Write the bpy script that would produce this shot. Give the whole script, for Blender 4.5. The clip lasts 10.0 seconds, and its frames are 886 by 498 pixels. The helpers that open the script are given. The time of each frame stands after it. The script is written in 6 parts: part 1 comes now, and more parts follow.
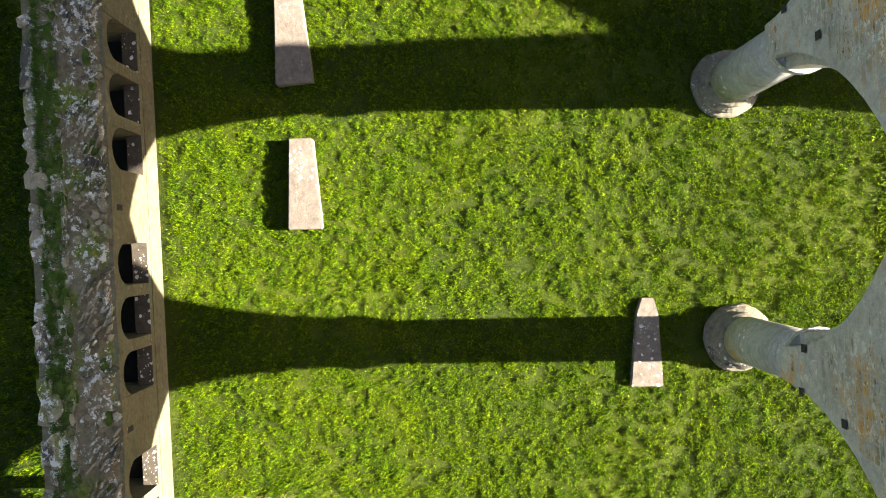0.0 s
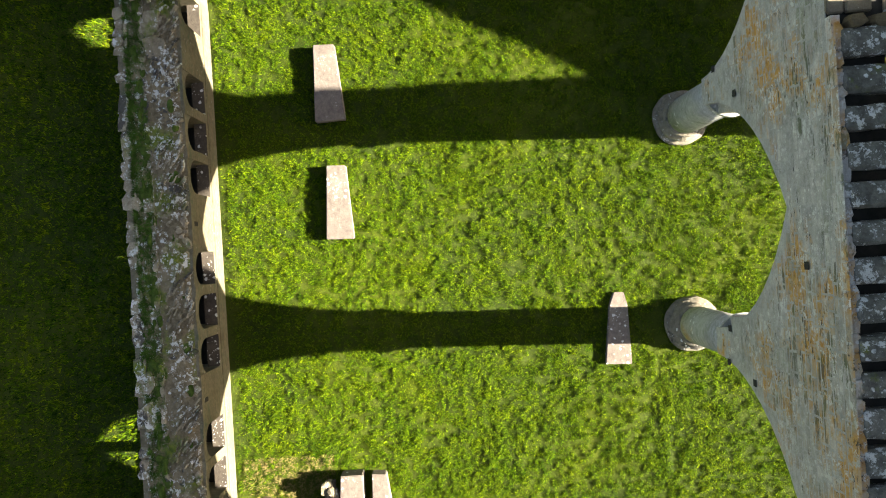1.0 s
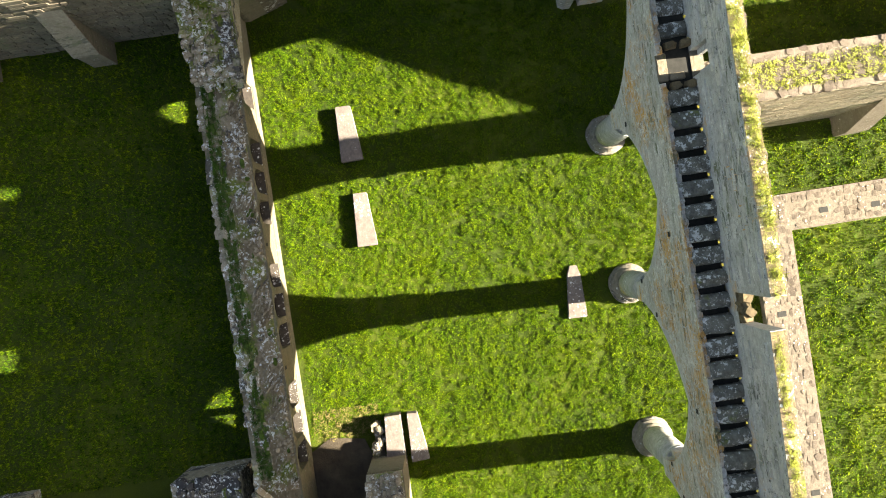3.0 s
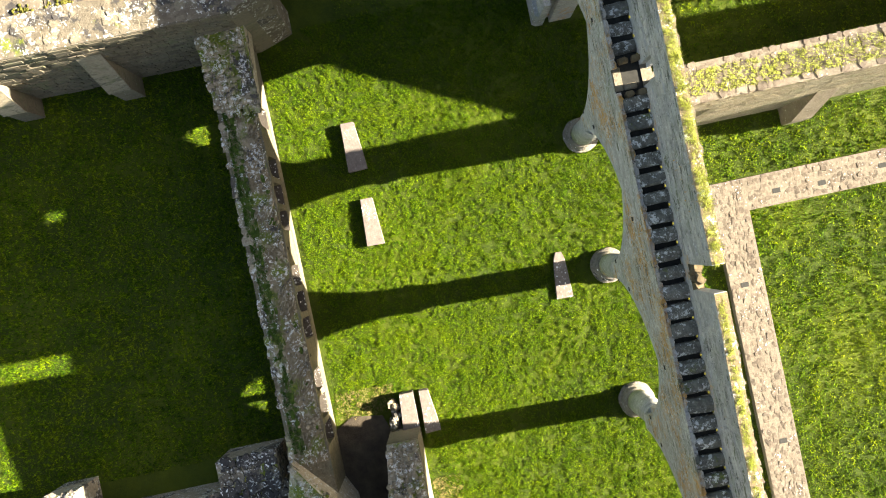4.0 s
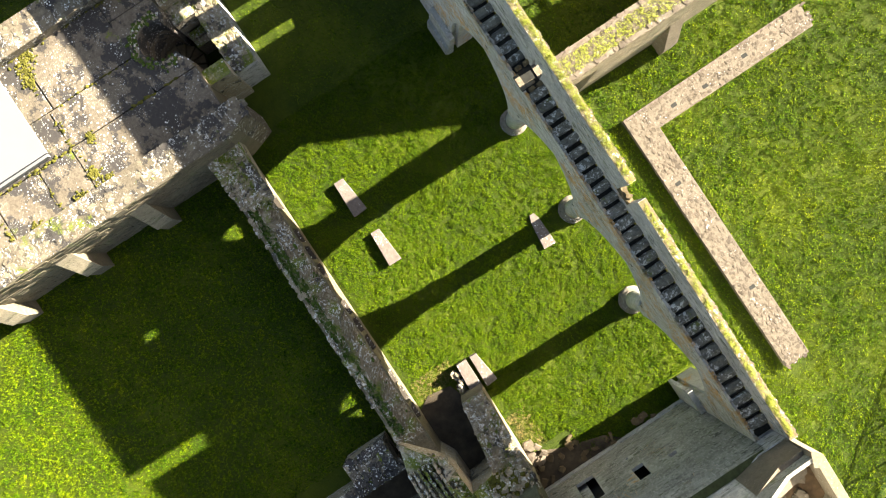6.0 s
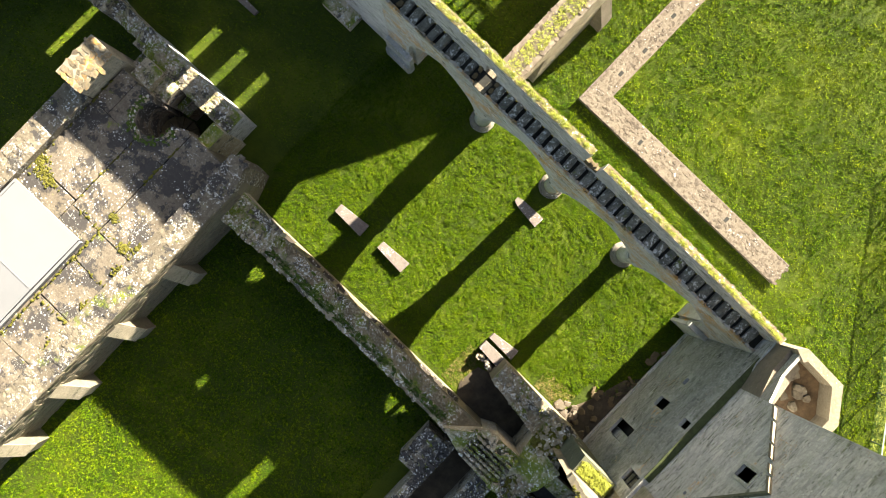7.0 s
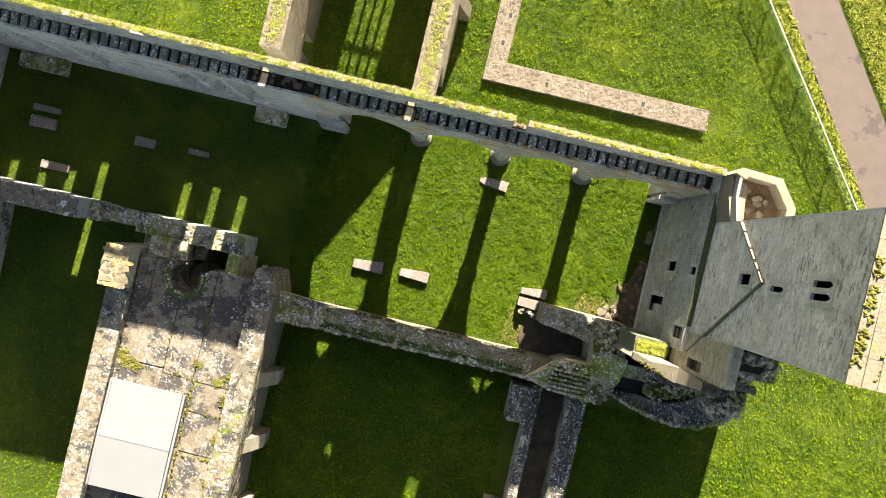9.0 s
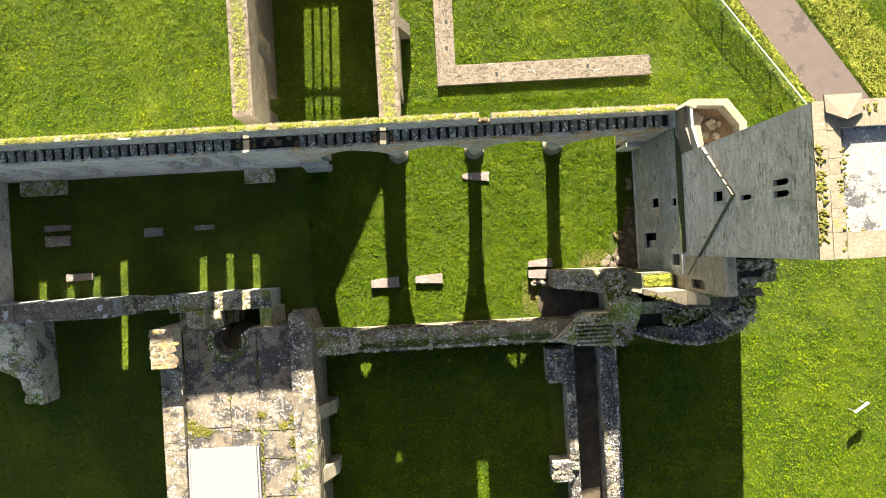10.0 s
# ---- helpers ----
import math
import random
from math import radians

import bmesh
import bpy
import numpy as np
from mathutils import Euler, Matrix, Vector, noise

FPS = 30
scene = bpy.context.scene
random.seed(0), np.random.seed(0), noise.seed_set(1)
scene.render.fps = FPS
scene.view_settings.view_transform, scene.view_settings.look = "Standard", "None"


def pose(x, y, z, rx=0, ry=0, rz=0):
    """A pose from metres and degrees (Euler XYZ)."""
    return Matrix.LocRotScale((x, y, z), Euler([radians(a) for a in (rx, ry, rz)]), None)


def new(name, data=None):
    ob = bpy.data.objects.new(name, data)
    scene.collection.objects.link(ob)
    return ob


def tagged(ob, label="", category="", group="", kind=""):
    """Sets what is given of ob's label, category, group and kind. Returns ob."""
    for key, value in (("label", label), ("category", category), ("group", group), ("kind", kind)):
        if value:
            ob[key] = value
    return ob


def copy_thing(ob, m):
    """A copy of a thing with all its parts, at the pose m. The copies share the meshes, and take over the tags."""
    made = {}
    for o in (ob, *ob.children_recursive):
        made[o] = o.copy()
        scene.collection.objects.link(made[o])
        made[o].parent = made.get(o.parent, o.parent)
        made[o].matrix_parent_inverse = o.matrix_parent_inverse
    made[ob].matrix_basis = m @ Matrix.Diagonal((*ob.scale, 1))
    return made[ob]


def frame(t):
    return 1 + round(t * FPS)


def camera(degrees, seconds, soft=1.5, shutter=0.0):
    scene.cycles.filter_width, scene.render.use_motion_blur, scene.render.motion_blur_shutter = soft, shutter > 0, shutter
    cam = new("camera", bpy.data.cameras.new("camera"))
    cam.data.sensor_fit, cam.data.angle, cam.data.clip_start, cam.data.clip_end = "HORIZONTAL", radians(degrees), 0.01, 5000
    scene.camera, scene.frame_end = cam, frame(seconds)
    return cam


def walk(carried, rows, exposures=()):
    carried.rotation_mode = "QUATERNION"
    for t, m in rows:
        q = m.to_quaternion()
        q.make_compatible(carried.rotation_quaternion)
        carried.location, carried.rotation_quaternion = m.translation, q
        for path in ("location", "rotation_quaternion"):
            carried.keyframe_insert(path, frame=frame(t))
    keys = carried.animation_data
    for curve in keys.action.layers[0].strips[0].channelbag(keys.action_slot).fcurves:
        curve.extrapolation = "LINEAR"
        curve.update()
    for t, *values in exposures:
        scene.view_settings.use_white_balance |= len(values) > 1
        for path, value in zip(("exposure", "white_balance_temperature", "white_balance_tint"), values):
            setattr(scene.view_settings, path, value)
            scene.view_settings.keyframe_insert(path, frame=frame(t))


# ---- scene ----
cam = camera(55.0, 10.0, soft=1.0)
# seconds, eye x, y, z, turn of the picture; the drone looks straight down
PATH = [
    (0.0, -0.029, 0.401, 16.609, 87.12),
    (0.5, -0.100, 0.260, 18.619, 87.11),
    (1.0, -0.160, 0.192, 20.415, 86.58),
    (1.5, -0.169, 0.137, 22.290, 86.00),
    (2.0, -0.157, 0.136, 24.075, 85.26),
    (2.5, -0.099, 0.188, 25.969, 83.03),
    (3.8, 0.061, 0.176, 30.959, 78.96),
    (4.0, 0.123, 0.168, 31.612, 78.05),
    (4.5, 0.155, 0.114, 33.667, 72.89),
    (5.0, 0.155, 0.088, 35.668, 67.67),
    (5.5, 0.163, 0.058, 37.706, 62.20),
    (6.8, 0.191, -0.161, 43.124, 46.46),
    (7.0, 0.191, -0.163, 43.829, 43.81),
    (7.5, 0.207, -0.236, 45.796, 36.03),
    (8.0, 0.150, -0.279, 47.651, 28.75),
    (8.5, 0.043, -0.300, 49.632, 20.86),
    (9.0, -0.090, -0.299, 51.479, 13.37),
    (9.5, -0.232, -0.305, 53.445, 4.84),
    (10.0, -0.398, -0.331, 55.300, -3.20),
]
walk(cam, [(t, pose(x, y, z, 0, 0, turn)) for t, x, y, z, turn in PATH],
     exposures=[(0.0, 2.97, 7300, 10), (1.0, 3.01, 7300, 10), (2.5, 3.12, 7350, 10), (4.5, 3.09, 7350, 10), (5.5, 3.05, 7300, 10), (7.0, 2.91, 7300, 10), (10.0, 2.91, 7250, 10)])

# ---- light ----
SUN_TO = Vector((-0.036, -1.0, -0.474)).normalized()
world = bpy.data.worlds.new("sky")
scene.world = world
world.use_nodes = True
_nt = world.node_tree
_sky = _nt.nodes.new("ShaderNodeTexSky")
_sky.sky_type = 'NISHITA'
_sky.sun_disc = False
_sky.dust_density = 2.0
_sky.ozone_density = 0.4
_sky.sun_elevation = math.asin(-SUN_TO.z)
_sky.sun_rotation = math.atan2(-SUN_TO.x, -SUN_TO.y)
_nt.links.new(_sky.outputs[0], _nt.nodes["Background"].inputs[0])
_nt.nodes["Background"].inputs[1].default_value = 0.037
sun = new("sun", bpy.data.lights.new("sun", 'SUN'))
sun.data.energy = 5.0
sun.data.angle = radians(0.53)
sun.data.color = (1.0, 0.95, 0.84)
sun.rotation_mode = 'QUATERNION'
sun.rotation_quaternion = SUN_TO.to_track_quat('-Z', 'Y')


# ---- materials ----
class Mat:
    """A small builder for node materials in world metres."""

    def __init__(self, name, rough=0.9, metal=0.0):
        self.m = bpy.data.materials.new(name)
        self.m.use_nodes = True
        self.t = self.m.node_tree
        self.b = self.t.nodes["Principled BSDF"]
        self.b.inputs["Roughness"].default_value = rough
        self.b.inputs["Metallic"].default_value = metal
        self.b.inputs["Specular IOR Level"].default_value = 0.25
        self.pos = self.t.nodes.new("ShaderNodeNewGeometry").outputs["Position"]

    def link(self, a, b):
        self.t.links.new(a, b)

    def noise(self, scale, detail=4.0, rough=0.6, stretch=None):
        n = self.t.nodes.new("ShaderNodeTexNoise")
        n.inputs["Scale"].default_value = scale
        n.inputs["Detail"].default_value = detail
        n.inputs["Roughness"].default_value = rough
        v = self.pos
        if stretch:
            mp = self.t.nodes.new("ShaderNodeMapping")
            mp.inputs["Scale"].default_value = stretch
            self.link(self.pos, mp.inputs[0])
            v = mp.outputs[0]
        self.link(v, n.inputs["Vector"])
        return n.outputs["Fac"]

    def cells(self, scale, feature='F1', stretch=None):
        n = self.t.nodes.new("ShaderNodeTexVoronoi")
        n.feature = feature
        n.inputs["Scale"].default_value = scale
        v = self.pos
        if stretch:
            mp = self.t.nodes.new("ShaderNodeMapping")
            mp.inputs["Scale"].default_value = stretch
            self.link(self.pos, mp.inputs[0])
            v = mp.outputs[0]
        self.link(v, n.inputs["Vector"])
        return n.outputs["Distance"]

    def step(self, fac, lo, hi):
        n = self.t.nodes.new("ShaderNodeMapRange")
        n.interpolation_type = 'SMOOTHSTEP'
        n.inputs["From Min"].default_value = lo
        n.inputs["From Max"].default_value = hi
        self.link(fac, n.inputs["Value"])
        return n.outputs["Result"]

    def times(self, a, b, op='MULTIPLY'):
        n = self.t.nodes.new("ShaderNodeMath")
        n.operation = op
        self.link(a, n.inputs[0])
        if isinstance(b, float):
            n.inputs[1].default_value = b
        else:
            self.link(b, n.inputs[1])
        return n.outputs[0]

    def ramp(self, fac, *stops):
        n = self.t.nodes.new("ShaderNodeValToRGB")
        e = n.color_ramp.elements
        while len(e) < len(stops):
            e.new(0.5)
        for k, (p, c) in zip(e, stops):
            k.position, k.color = p, (*c, 1)
        self.link(fac, n.inputs[0])
        return n.outputs["Color"]

    def mix(self, fac, a, b, mode='MIX'):
        n = self.t.nodes.new("ShaderNodeMix")
        n.data_type, n.blend_type = 'RGBA', mode
        if isinstance(fac, float):
            n.inputs[0].default_value = fac
        else:
            self.link(fac, n.inputs[0])
        for s, v in ((n.inputs[6], a), (n.inputs[7], b)):
            if isinstance(v, tuple):
                s.default_value = (*v, 1)
            else:
                self.link(v, s)
        return n.outputs[2]

    def random(self):
        return self.t.nodes.new("ShaderNodeObjectInfo").outputs["Random"]

    def island(self):
        return self.t.nodes.new("ShaderNodeNewGeometry").outputs["Random Per Island"]

    def upness(self):
        g = self.t.nodes.new("ShaderNodeNewGeometry")
        s = self.t.nodes.new("ShaderNodeSeparateXYZ")
        self.link(g.outputs["Normal"], s.inputs[0])
        return s.outputs["Z"]

    def bump(self, height, strength=0.5, dist=0.02):
        n = self.t.nodes.new("ShaderNodeBump")
        n.inputs["Strength"].default_value = strength
        n.inputs["Distance"].default_value = dist
        self.link(height, n.inputs["Height"])
        self.link(n.outputs[0], self.b.inputs["Normal"])

    def colour(self, c):
        if isinstance(c, tuple):
            self.b.inputs["Base Color"].default_value = (*c, 1)
        else:
            self.link(c, self.b.inputs["Base Color"])
        return self.m


def stone(name, dark, mid, light, white=0.0, orange=0.0, moss=0.0, joints=None, soot=0.0, bump=0.6, piece=False, dots=0.0, cracks=0.0):
    """Weathered stone. white, orange, moss, soot: how much lichen, moss or dark crust; joints: courses drawn in relief on plain faces."""
    k = Mat(name, 0.92)
    c = k.ramp(k.noise(1.3, 6, 0.65), (0.25, dark), (0.5, mid), (0.75, light))
    c = k.mix(0.55, c, k.ramp(k.noise(9.0, 5, 0.7), (0.3, dark), (0.7, light)), 'MIX')
    c = k.mix(0.35, c, k.ramp(k.noise(45.0, 3, 0.7), (0.3, (0.25, 0.25, 0.25)), (0.7, (1.0, 1.0, 1.0))), 'MULTIPLY')
    if piece:
        c = k.mix(0.8, c, k.ramp(k.island(), (0.0, (0.72, 0.72, 0.73)), (0.3, (0.92, 0.91, 0.9)), (0.7, (1.02, 1.02, 1.02)), (1.0, (1.2, 1.18, 1.13))), 'MULTIPLY')
        c = k.mix(0.8, c, k.ramp(k.random(), (0.0, (0.66, 0.64, 0.62)), (0.5, (0.92, 0.9, 0.86)), (1.0, (1.2, 1.18, 1.12))), 'MULTIPLY')
    if soot:
        c = k.mix(k.times(k.step(k.noise(0.9, 7, 0.72), 0.62 - 0.3 * soot, 0.67 - 0.3 * soot), 0.8), c, (0.028, 0.028, 0.032))
    if orange:
        o = k.times(k.step(k.noise(0.55, 5, 0.7), 0.62 - 0.25 * orange, 0.75 - 0.2 * orange), k.step(k.noise(5.0, 5, 0.75), 0.38, 0.54))
        c = k.mix(k.times(o, 0.95), c, k.ramp(k.noise(11.0, 3), (0.3, (0.42, 0.19, 0.03)), (0.7, (0.6, 0.34, 0.09))))
    if moss:
        o = k.times(k.step(k.noise(0.8, 6, 0.7), 0.66 - 0.3 * moss, 0.74 - 0.2 * moss), k.step(k.upness(), 0.2, 0.7))
        c = k.mix(o, c, k.ramp(k.noise(14.0, 4), (0.3, (0.05, 0.085, 0.012)), (0.7, (0.2, 0.22, 0.03))))
    if white:
        n = k.times(k.step(k.noise(7.5, 6, 0.75), 0.68 - 0.16 * white, 0.72 - 0.16 * white), k.step(k.noise(1.5, 5, 0.75), 0.64 - 0.16 * white, 0.70 - 0.16 * white))
        spots = k.step(k.times(k.cells(9.0), k.noise(2.0), 'ADD'), 0.66, 0.58)
        c = k.mix(k.times(n, 0.88), c, (0.62, 0.62, 0.59))
        c = k.mix(k.times(k.times(spots, k.step(k.noise(0.7, 3), 0.42, 0.58)), 0.8 * min(1.0, white)), c, (0.7, 0.7, 0.66))
    if cracks:
        n = k.times(k.step(k.noise(1.0, 6, 0.78, (5.0, 5.0, 12.0)), 0.425, 0.385), k.step(k.noise(1.1, 4, 0.7), 0.40, 0.55))
        c = k.mix(k.times(k.step(k.noise(0.45, 5, 0.7), 0.42, 0.62), 0.45), c, k.mix(0.55, c, (0.16, 0.17, 0.13)))
        c = k.mix(k.times(k.step(k.noise(0.9, 5, 0.75), 0.56, 0.66), 0.5), c, k.mix(0.6, c, (0.17, 0.2, 0.09)))
        n2 = k.times(k.step(k.noise(1.0, 4, 0.7, (1.7, 1.7, 6.0)), 0.455, 0.41), k.step(k.noise(0.6, 3, 0.6), 0.40, 0.58))
        c = k.mix(k.times(n, cracks), c, (0.045, 0.046, 0.04))
        c = k.mix(k.times(n2, 0.85 * cracks), c, k.ramp(k.noise(2.0), (0.4, (0.05, 0.052, 0.045)), (0.6, (0.09, 0.11, 0.04))))
    if dots:
        d = k.times(k.step(k.times(k.cells(6.5), k.times(k.noise(13.0, 4), 0.62), 'ADD'), 0.545, 0.50), k.step(k.noise(0.7, 4, 0.7), 0.60 - 0.2 * dots, 0.66 - 0.2 * dots))
        d2 = k.times(k.step(k.times(k.cells(16.0), k.times(k.noise(30.0, 3), 0.6), 'ADD'), 0.52, 0.47), k.step(k.noise(1.3, 4, 0.7), 0.58 - 0.12 * dots, 0.66 - 0.12 * dots))
        c = k.mix(k.times(d, 0.9), c, (0.66, 0.67, 0.66))
        c = k.mix(k.times(d2, 0.8), c, (0.6, 0.61, 0.6))
    h = k.times(k.noise(7.0, 7, 0.7), k.times(k.noise(40.0, 4, 0.7), 0.35), 'ADD')
    if joints:
        cell = k.step(k.cells(1.0, 'DISTANCE_TO_EDGE', joints), 0.0, 0.09)
        c = k.mix(k.times(k.step(k.cells(1.0, 'DISTANCE_TO_EDGE', joints), 0.05, 0.0), 0.45), c, tuple(0.6 * v for v in dark))
        h = k.times(h, k.times(cell, 1.2), 'ADD')
    k.bump(h, bump, 0.05)
    return k.colour(c)


# Paler than the sunlit stone, to make up for weak light on shaded faces.
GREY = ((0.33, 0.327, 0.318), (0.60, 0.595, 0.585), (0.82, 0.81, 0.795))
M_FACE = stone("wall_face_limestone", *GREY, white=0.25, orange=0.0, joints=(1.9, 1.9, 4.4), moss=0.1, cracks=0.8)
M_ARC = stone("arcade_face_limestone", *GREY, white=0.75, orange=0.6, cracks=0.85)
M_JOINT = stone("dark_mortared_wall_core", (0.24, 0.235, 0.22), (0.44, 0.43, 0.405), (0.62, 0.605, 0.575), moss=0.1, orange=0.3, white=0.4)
M_ENDWALL = stone("darker_end_wall_limestone", (0.17, 0.175, 0.16), (0.36, 0.365, 0.345), (0.56, 0.565, 0.545), white=0.6, piece=True, cracks=0.95)
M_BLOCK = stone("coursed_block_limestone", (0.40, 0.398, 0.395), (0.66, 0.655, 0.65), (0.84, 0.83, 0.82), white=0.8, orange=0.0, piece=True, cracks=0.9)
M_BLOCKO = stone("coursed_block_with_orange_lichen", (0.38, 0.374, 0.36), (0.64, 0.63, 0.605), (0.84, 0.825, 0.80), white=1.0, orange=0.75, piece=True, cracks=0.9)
M_BASE = stone("lichened_column_base", (0.1, 0.09, 0.068), (0.2, 0.18, 0.14), (0.32, 0.29, 0.235), white=0.6, dots=0.4, soot=0.2)
M_DRESS = stone("dressed_limestone", (0.23, 0.23, 0.215), (0.40, 0.40, 0.38), (0.56, 0.56, 0.535), orange=0.05, bump=0.3, cracks=0.35, white=0.35, dots=0.3)
M_RUBBLE = stone("rubble_with_white_lichen", (0.14, 0.112, 0.07), (0.31, 0.262, 0.185), (0.54, 0.48, 0.37), soot=0.3, white=1.05, moss=0.5, piece=True)
M_CLUSTER = stone("black_rubble_with_white_clusters", (0.09, 0.08, 0.064), (0.17, 0.15, 0.12), (0.3, 0.27, 0.22), white=0.85, moss=0.2, soot=0.6, piece=True, dots=0.8)
M_PALE = stone("pale_rubble", (0.10, 0.086, 0.064), (0.175, 0.15, 0.115), (0.26, 0.23, 0.185), white=0.45, moss=0.15, piece=True)
M_CORE = stone("mortar_bed", (0.21, 0.178, 0.118), (0.43, 0.37, 0.265), (0.62, 0.545, 0.42), moss=0.85, white=0.8, soot=0.25, dots=0.45)
M_PALECORE = stone("pale_mortar_bed", (0.10, 0.083, 0.062), (0.155, 0.13, 0.1), (0.21, 0.182, 0.142), white=0.25)
# Base colour held down against the sun; the grey faces are lifted for shade.
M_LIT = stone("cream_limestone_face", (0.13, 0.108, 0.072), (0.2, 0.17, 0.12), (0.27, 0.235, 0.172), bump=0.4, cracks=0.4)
M_SLAB = stone("pinkish_grave_slab", (0.11, 0.088, 0.08), (0.19, 0.16, 0.14), (0.27, 0.235, 0.205), white=0.4, bump=0.35, dots=0.6)
M_WALK = stone("wet_walk_slab", (0.06, 0.057, 0.044), (0.14, 0.134, 0.11), (0.29, 0.28, 0.245), white=1.0, moss=0.3, dots=0.3)
M_DARKSTONE = stone("damp_dark_stone", (0.22, 0.188, 0.128), (0.46, 0.4, 0.295), (0.68, 0.61, 0.49), white=0.95, moss=0.7, soot=0.35, piece=True, dots=0.4)
M_ROOF = stone("weathered_roof_slab", (0.085, 0.07, 0.053), (0.165, 0.138, 0.105), (0.26, 0.22, 0.165), white=0.5, soot=0.45, moss=0.12, dots=0.68)
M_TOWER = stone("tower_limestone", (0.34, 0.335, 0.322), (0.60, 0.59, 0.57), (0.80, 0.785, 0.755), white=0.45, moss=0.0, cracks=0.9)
M_RANGE = stone("bleached_range_rubble", (0.113, 0.097, 0.07), (0.19, 0.164, 0.124), (0.267, 0.235, 0.184), white=0.9, soot=0.3, moss=0.25, piece=True, dots=0.2)
# Darker copy of the tan face; the range's shade is in its colour.
M_RANGEFACE = stone("shade_toned_brown_face", (0.12, 0.102, 0.072), (0.2, 0.172, 0.125), (0.3, 0.262, 0.195), white=0.35, piece=True, cracks=0.5)
M_TAN = stone("tan_coursed_face", (0.26, 0.225, 0.165), (0.42, 0.37, 0.28), (0.56, 0.50, 0.39), white=0.4, piece=True, cracks=0.6)
M_OCHRE = stone("ochre_lichened_rubble", (0.12, 0.098, 0.062), (0.19, 0.162, 0.115), (0.26, 0.228, 0.172), white=0.4, orange=0.5, piece=True)
M_SILL = stone("dark_lichened_sill", (0.045, 0.038, 0.032), (0.08, 0.067, 0.055), (0.125, 0.107, 0.088), dots=0.9, bump=0.4)
M_BROWN = stone("warm_broken_stone", (0.085, 0.062, 0.034), (0.145, 0.11, 0.062), (0.2, 0.155, 0.09), bump=0.6)
M_PAVE = stone("flat_bedded_rubble", (0.07, 0.055, 0.042), (0.135, 0.112, 0.088), (0.22, 0.188, 0.155), white=0.6, piece=True, bump=0.5)
M_CRUST = stone("black_lichen_crusted_slab", (0.055, 0.05, 0.042), (0.125, 0.112, 0.085), (0.24, 0.21, 0.155), white=0.55, soot=0.5, moss=0.3, dots=1.1)
M_GREENWALL = stone("mossy_green_grey_face", (0.05, 0.055, 0.03), (0.11, 0.115, 0.075), (0.19, 0.19, 0.14), white=0.4, cracks=0.5)


def plain(name, c, rough=0.7, metal=0.0, vary=0.25, scale=6.0, bump=0.15):
    k = Mat(name, rough, metal)
    n = k.noise(scale, 5, 0.65)
    k.bump(k.noise(scale * 6, 4), bump, 0.01)
    return k.colour(k.ramp(n, (0.3, tuple(v * (1 - vary) for v in c)), (0.7, tuple(v * (1 + vary) for v in c))))


def soil():
    k = Mat("damp_earth", 0.95)
    c = k.ramp(k.noise(1.1, 6, 0.7), (0.3, (0.035, 0.028, 0.02)), (0.55, (0.075, 0.06, 0.042)), (0.75, (0.13, 0.105, 0.07)))
    k.bump(k.noise(12.0, 6, 0.7), 0.8, 0.04)
    return k.colour(c)


def turf():
    k = Mat("turf", 0.95)
    c = k.ramp(k.noise(5.5, 6, 0.72), (0.28, (0.007, 0.018, 0.001)), (0.5, (0.024, 0.048, 0.002)), (0.72, (0.07, 0.095, 0.004)))
    c = k.mix(0.5, c, k.ramp(k.noise(26.0, 4, 0.7), (0.3, (0.008, 0.02, 0.002)), (0.7, (0.09, 0.12, 0.012))))
    c = k.mix(k.step(k.noise(0.22, 4, 0.6), 0.42, 0.66), c, k.mix(0.5, c, (0.115, 0.145, 0.008)))
    c = k.mix(k.times(k.step(k.noise(0.5, 5, 0.7), 0.68, 0.82), 0.4), c, (0.13, 0.115, 0.03))
    k.bump(k.times(k.noise(9.0, 6, 0.75), k.noise(40.0, 4, 0.8), 'ADD'), 1.0, 0.06)
    return k.colour(c)


def blades(name="grass_blades", streaks=0.0):
    k = Mat(name, 0.65)
    k.b.inputs["Specular IOR Level"].default_value = 0.1
    c = k.ramp(k.island(), (0.0, (0.016, 0.052, 0.001)), (0.5, (0.08, 0.142, 0.002)), (0.9, (0.155, 0.215, 0.004)), (1.0, (0.22, 0.27, 0.015)))
    if streaks:
        c = k.mix(streaks, c, k.ramp(k.noise(0.55, 5, 0.7, (1.0, 3.2, 1.0)), (0.32, (0.62, 0.8, 0.5)), (0.5, (1.0, 1.0, 0.9)), (0.7, (1.6, 1.3, 1.0))), 'MULTIPLY')
        c = k.mix(k.times(k.step(k.noise(0.16, 4, 0.6), 0.5, 0.68), 0.3), c, (0.27, 0.30, 0.012))
    c = k.mix(0.8, c, k.ramp(k.noise(0.9, 6, 0.75), (0.3, (0.5, 0.72, 0.5)), (0.52, (0.92, 0.95, 0.8)), (0.72, (1.35, 1.2, 0.9))), 'MULTIPLY')
    c = k.mix(0.9, c, k.ramp(k.noise(17.0 if not streaks else 6.5, 3, 0.65), (0.36, (0.34, 0.42, 0.36)), (0.5, (0.85, 0.9, 0.8)), (0.64, (1.55, 1.5, 1.15))), 'MULTIPLY')
    k.colour(c)
    tr = k.t.nodes.new("ShaderNodeBsdfTranslucent")
    k.link(c, tr.inputs[0])
    mx = k.t.nodes.new("ShaderNodeMixShader")
    mx.inputs[0].default_value = 0.3
    k.link(k.b.outputs[0], mx.inputs[1])
    k.link(tr.outputs[0], mx.inputs[2])
    k.link(mx.outputs[0], k.t.nodes["Material Output"].inputs[0])
    return k.m


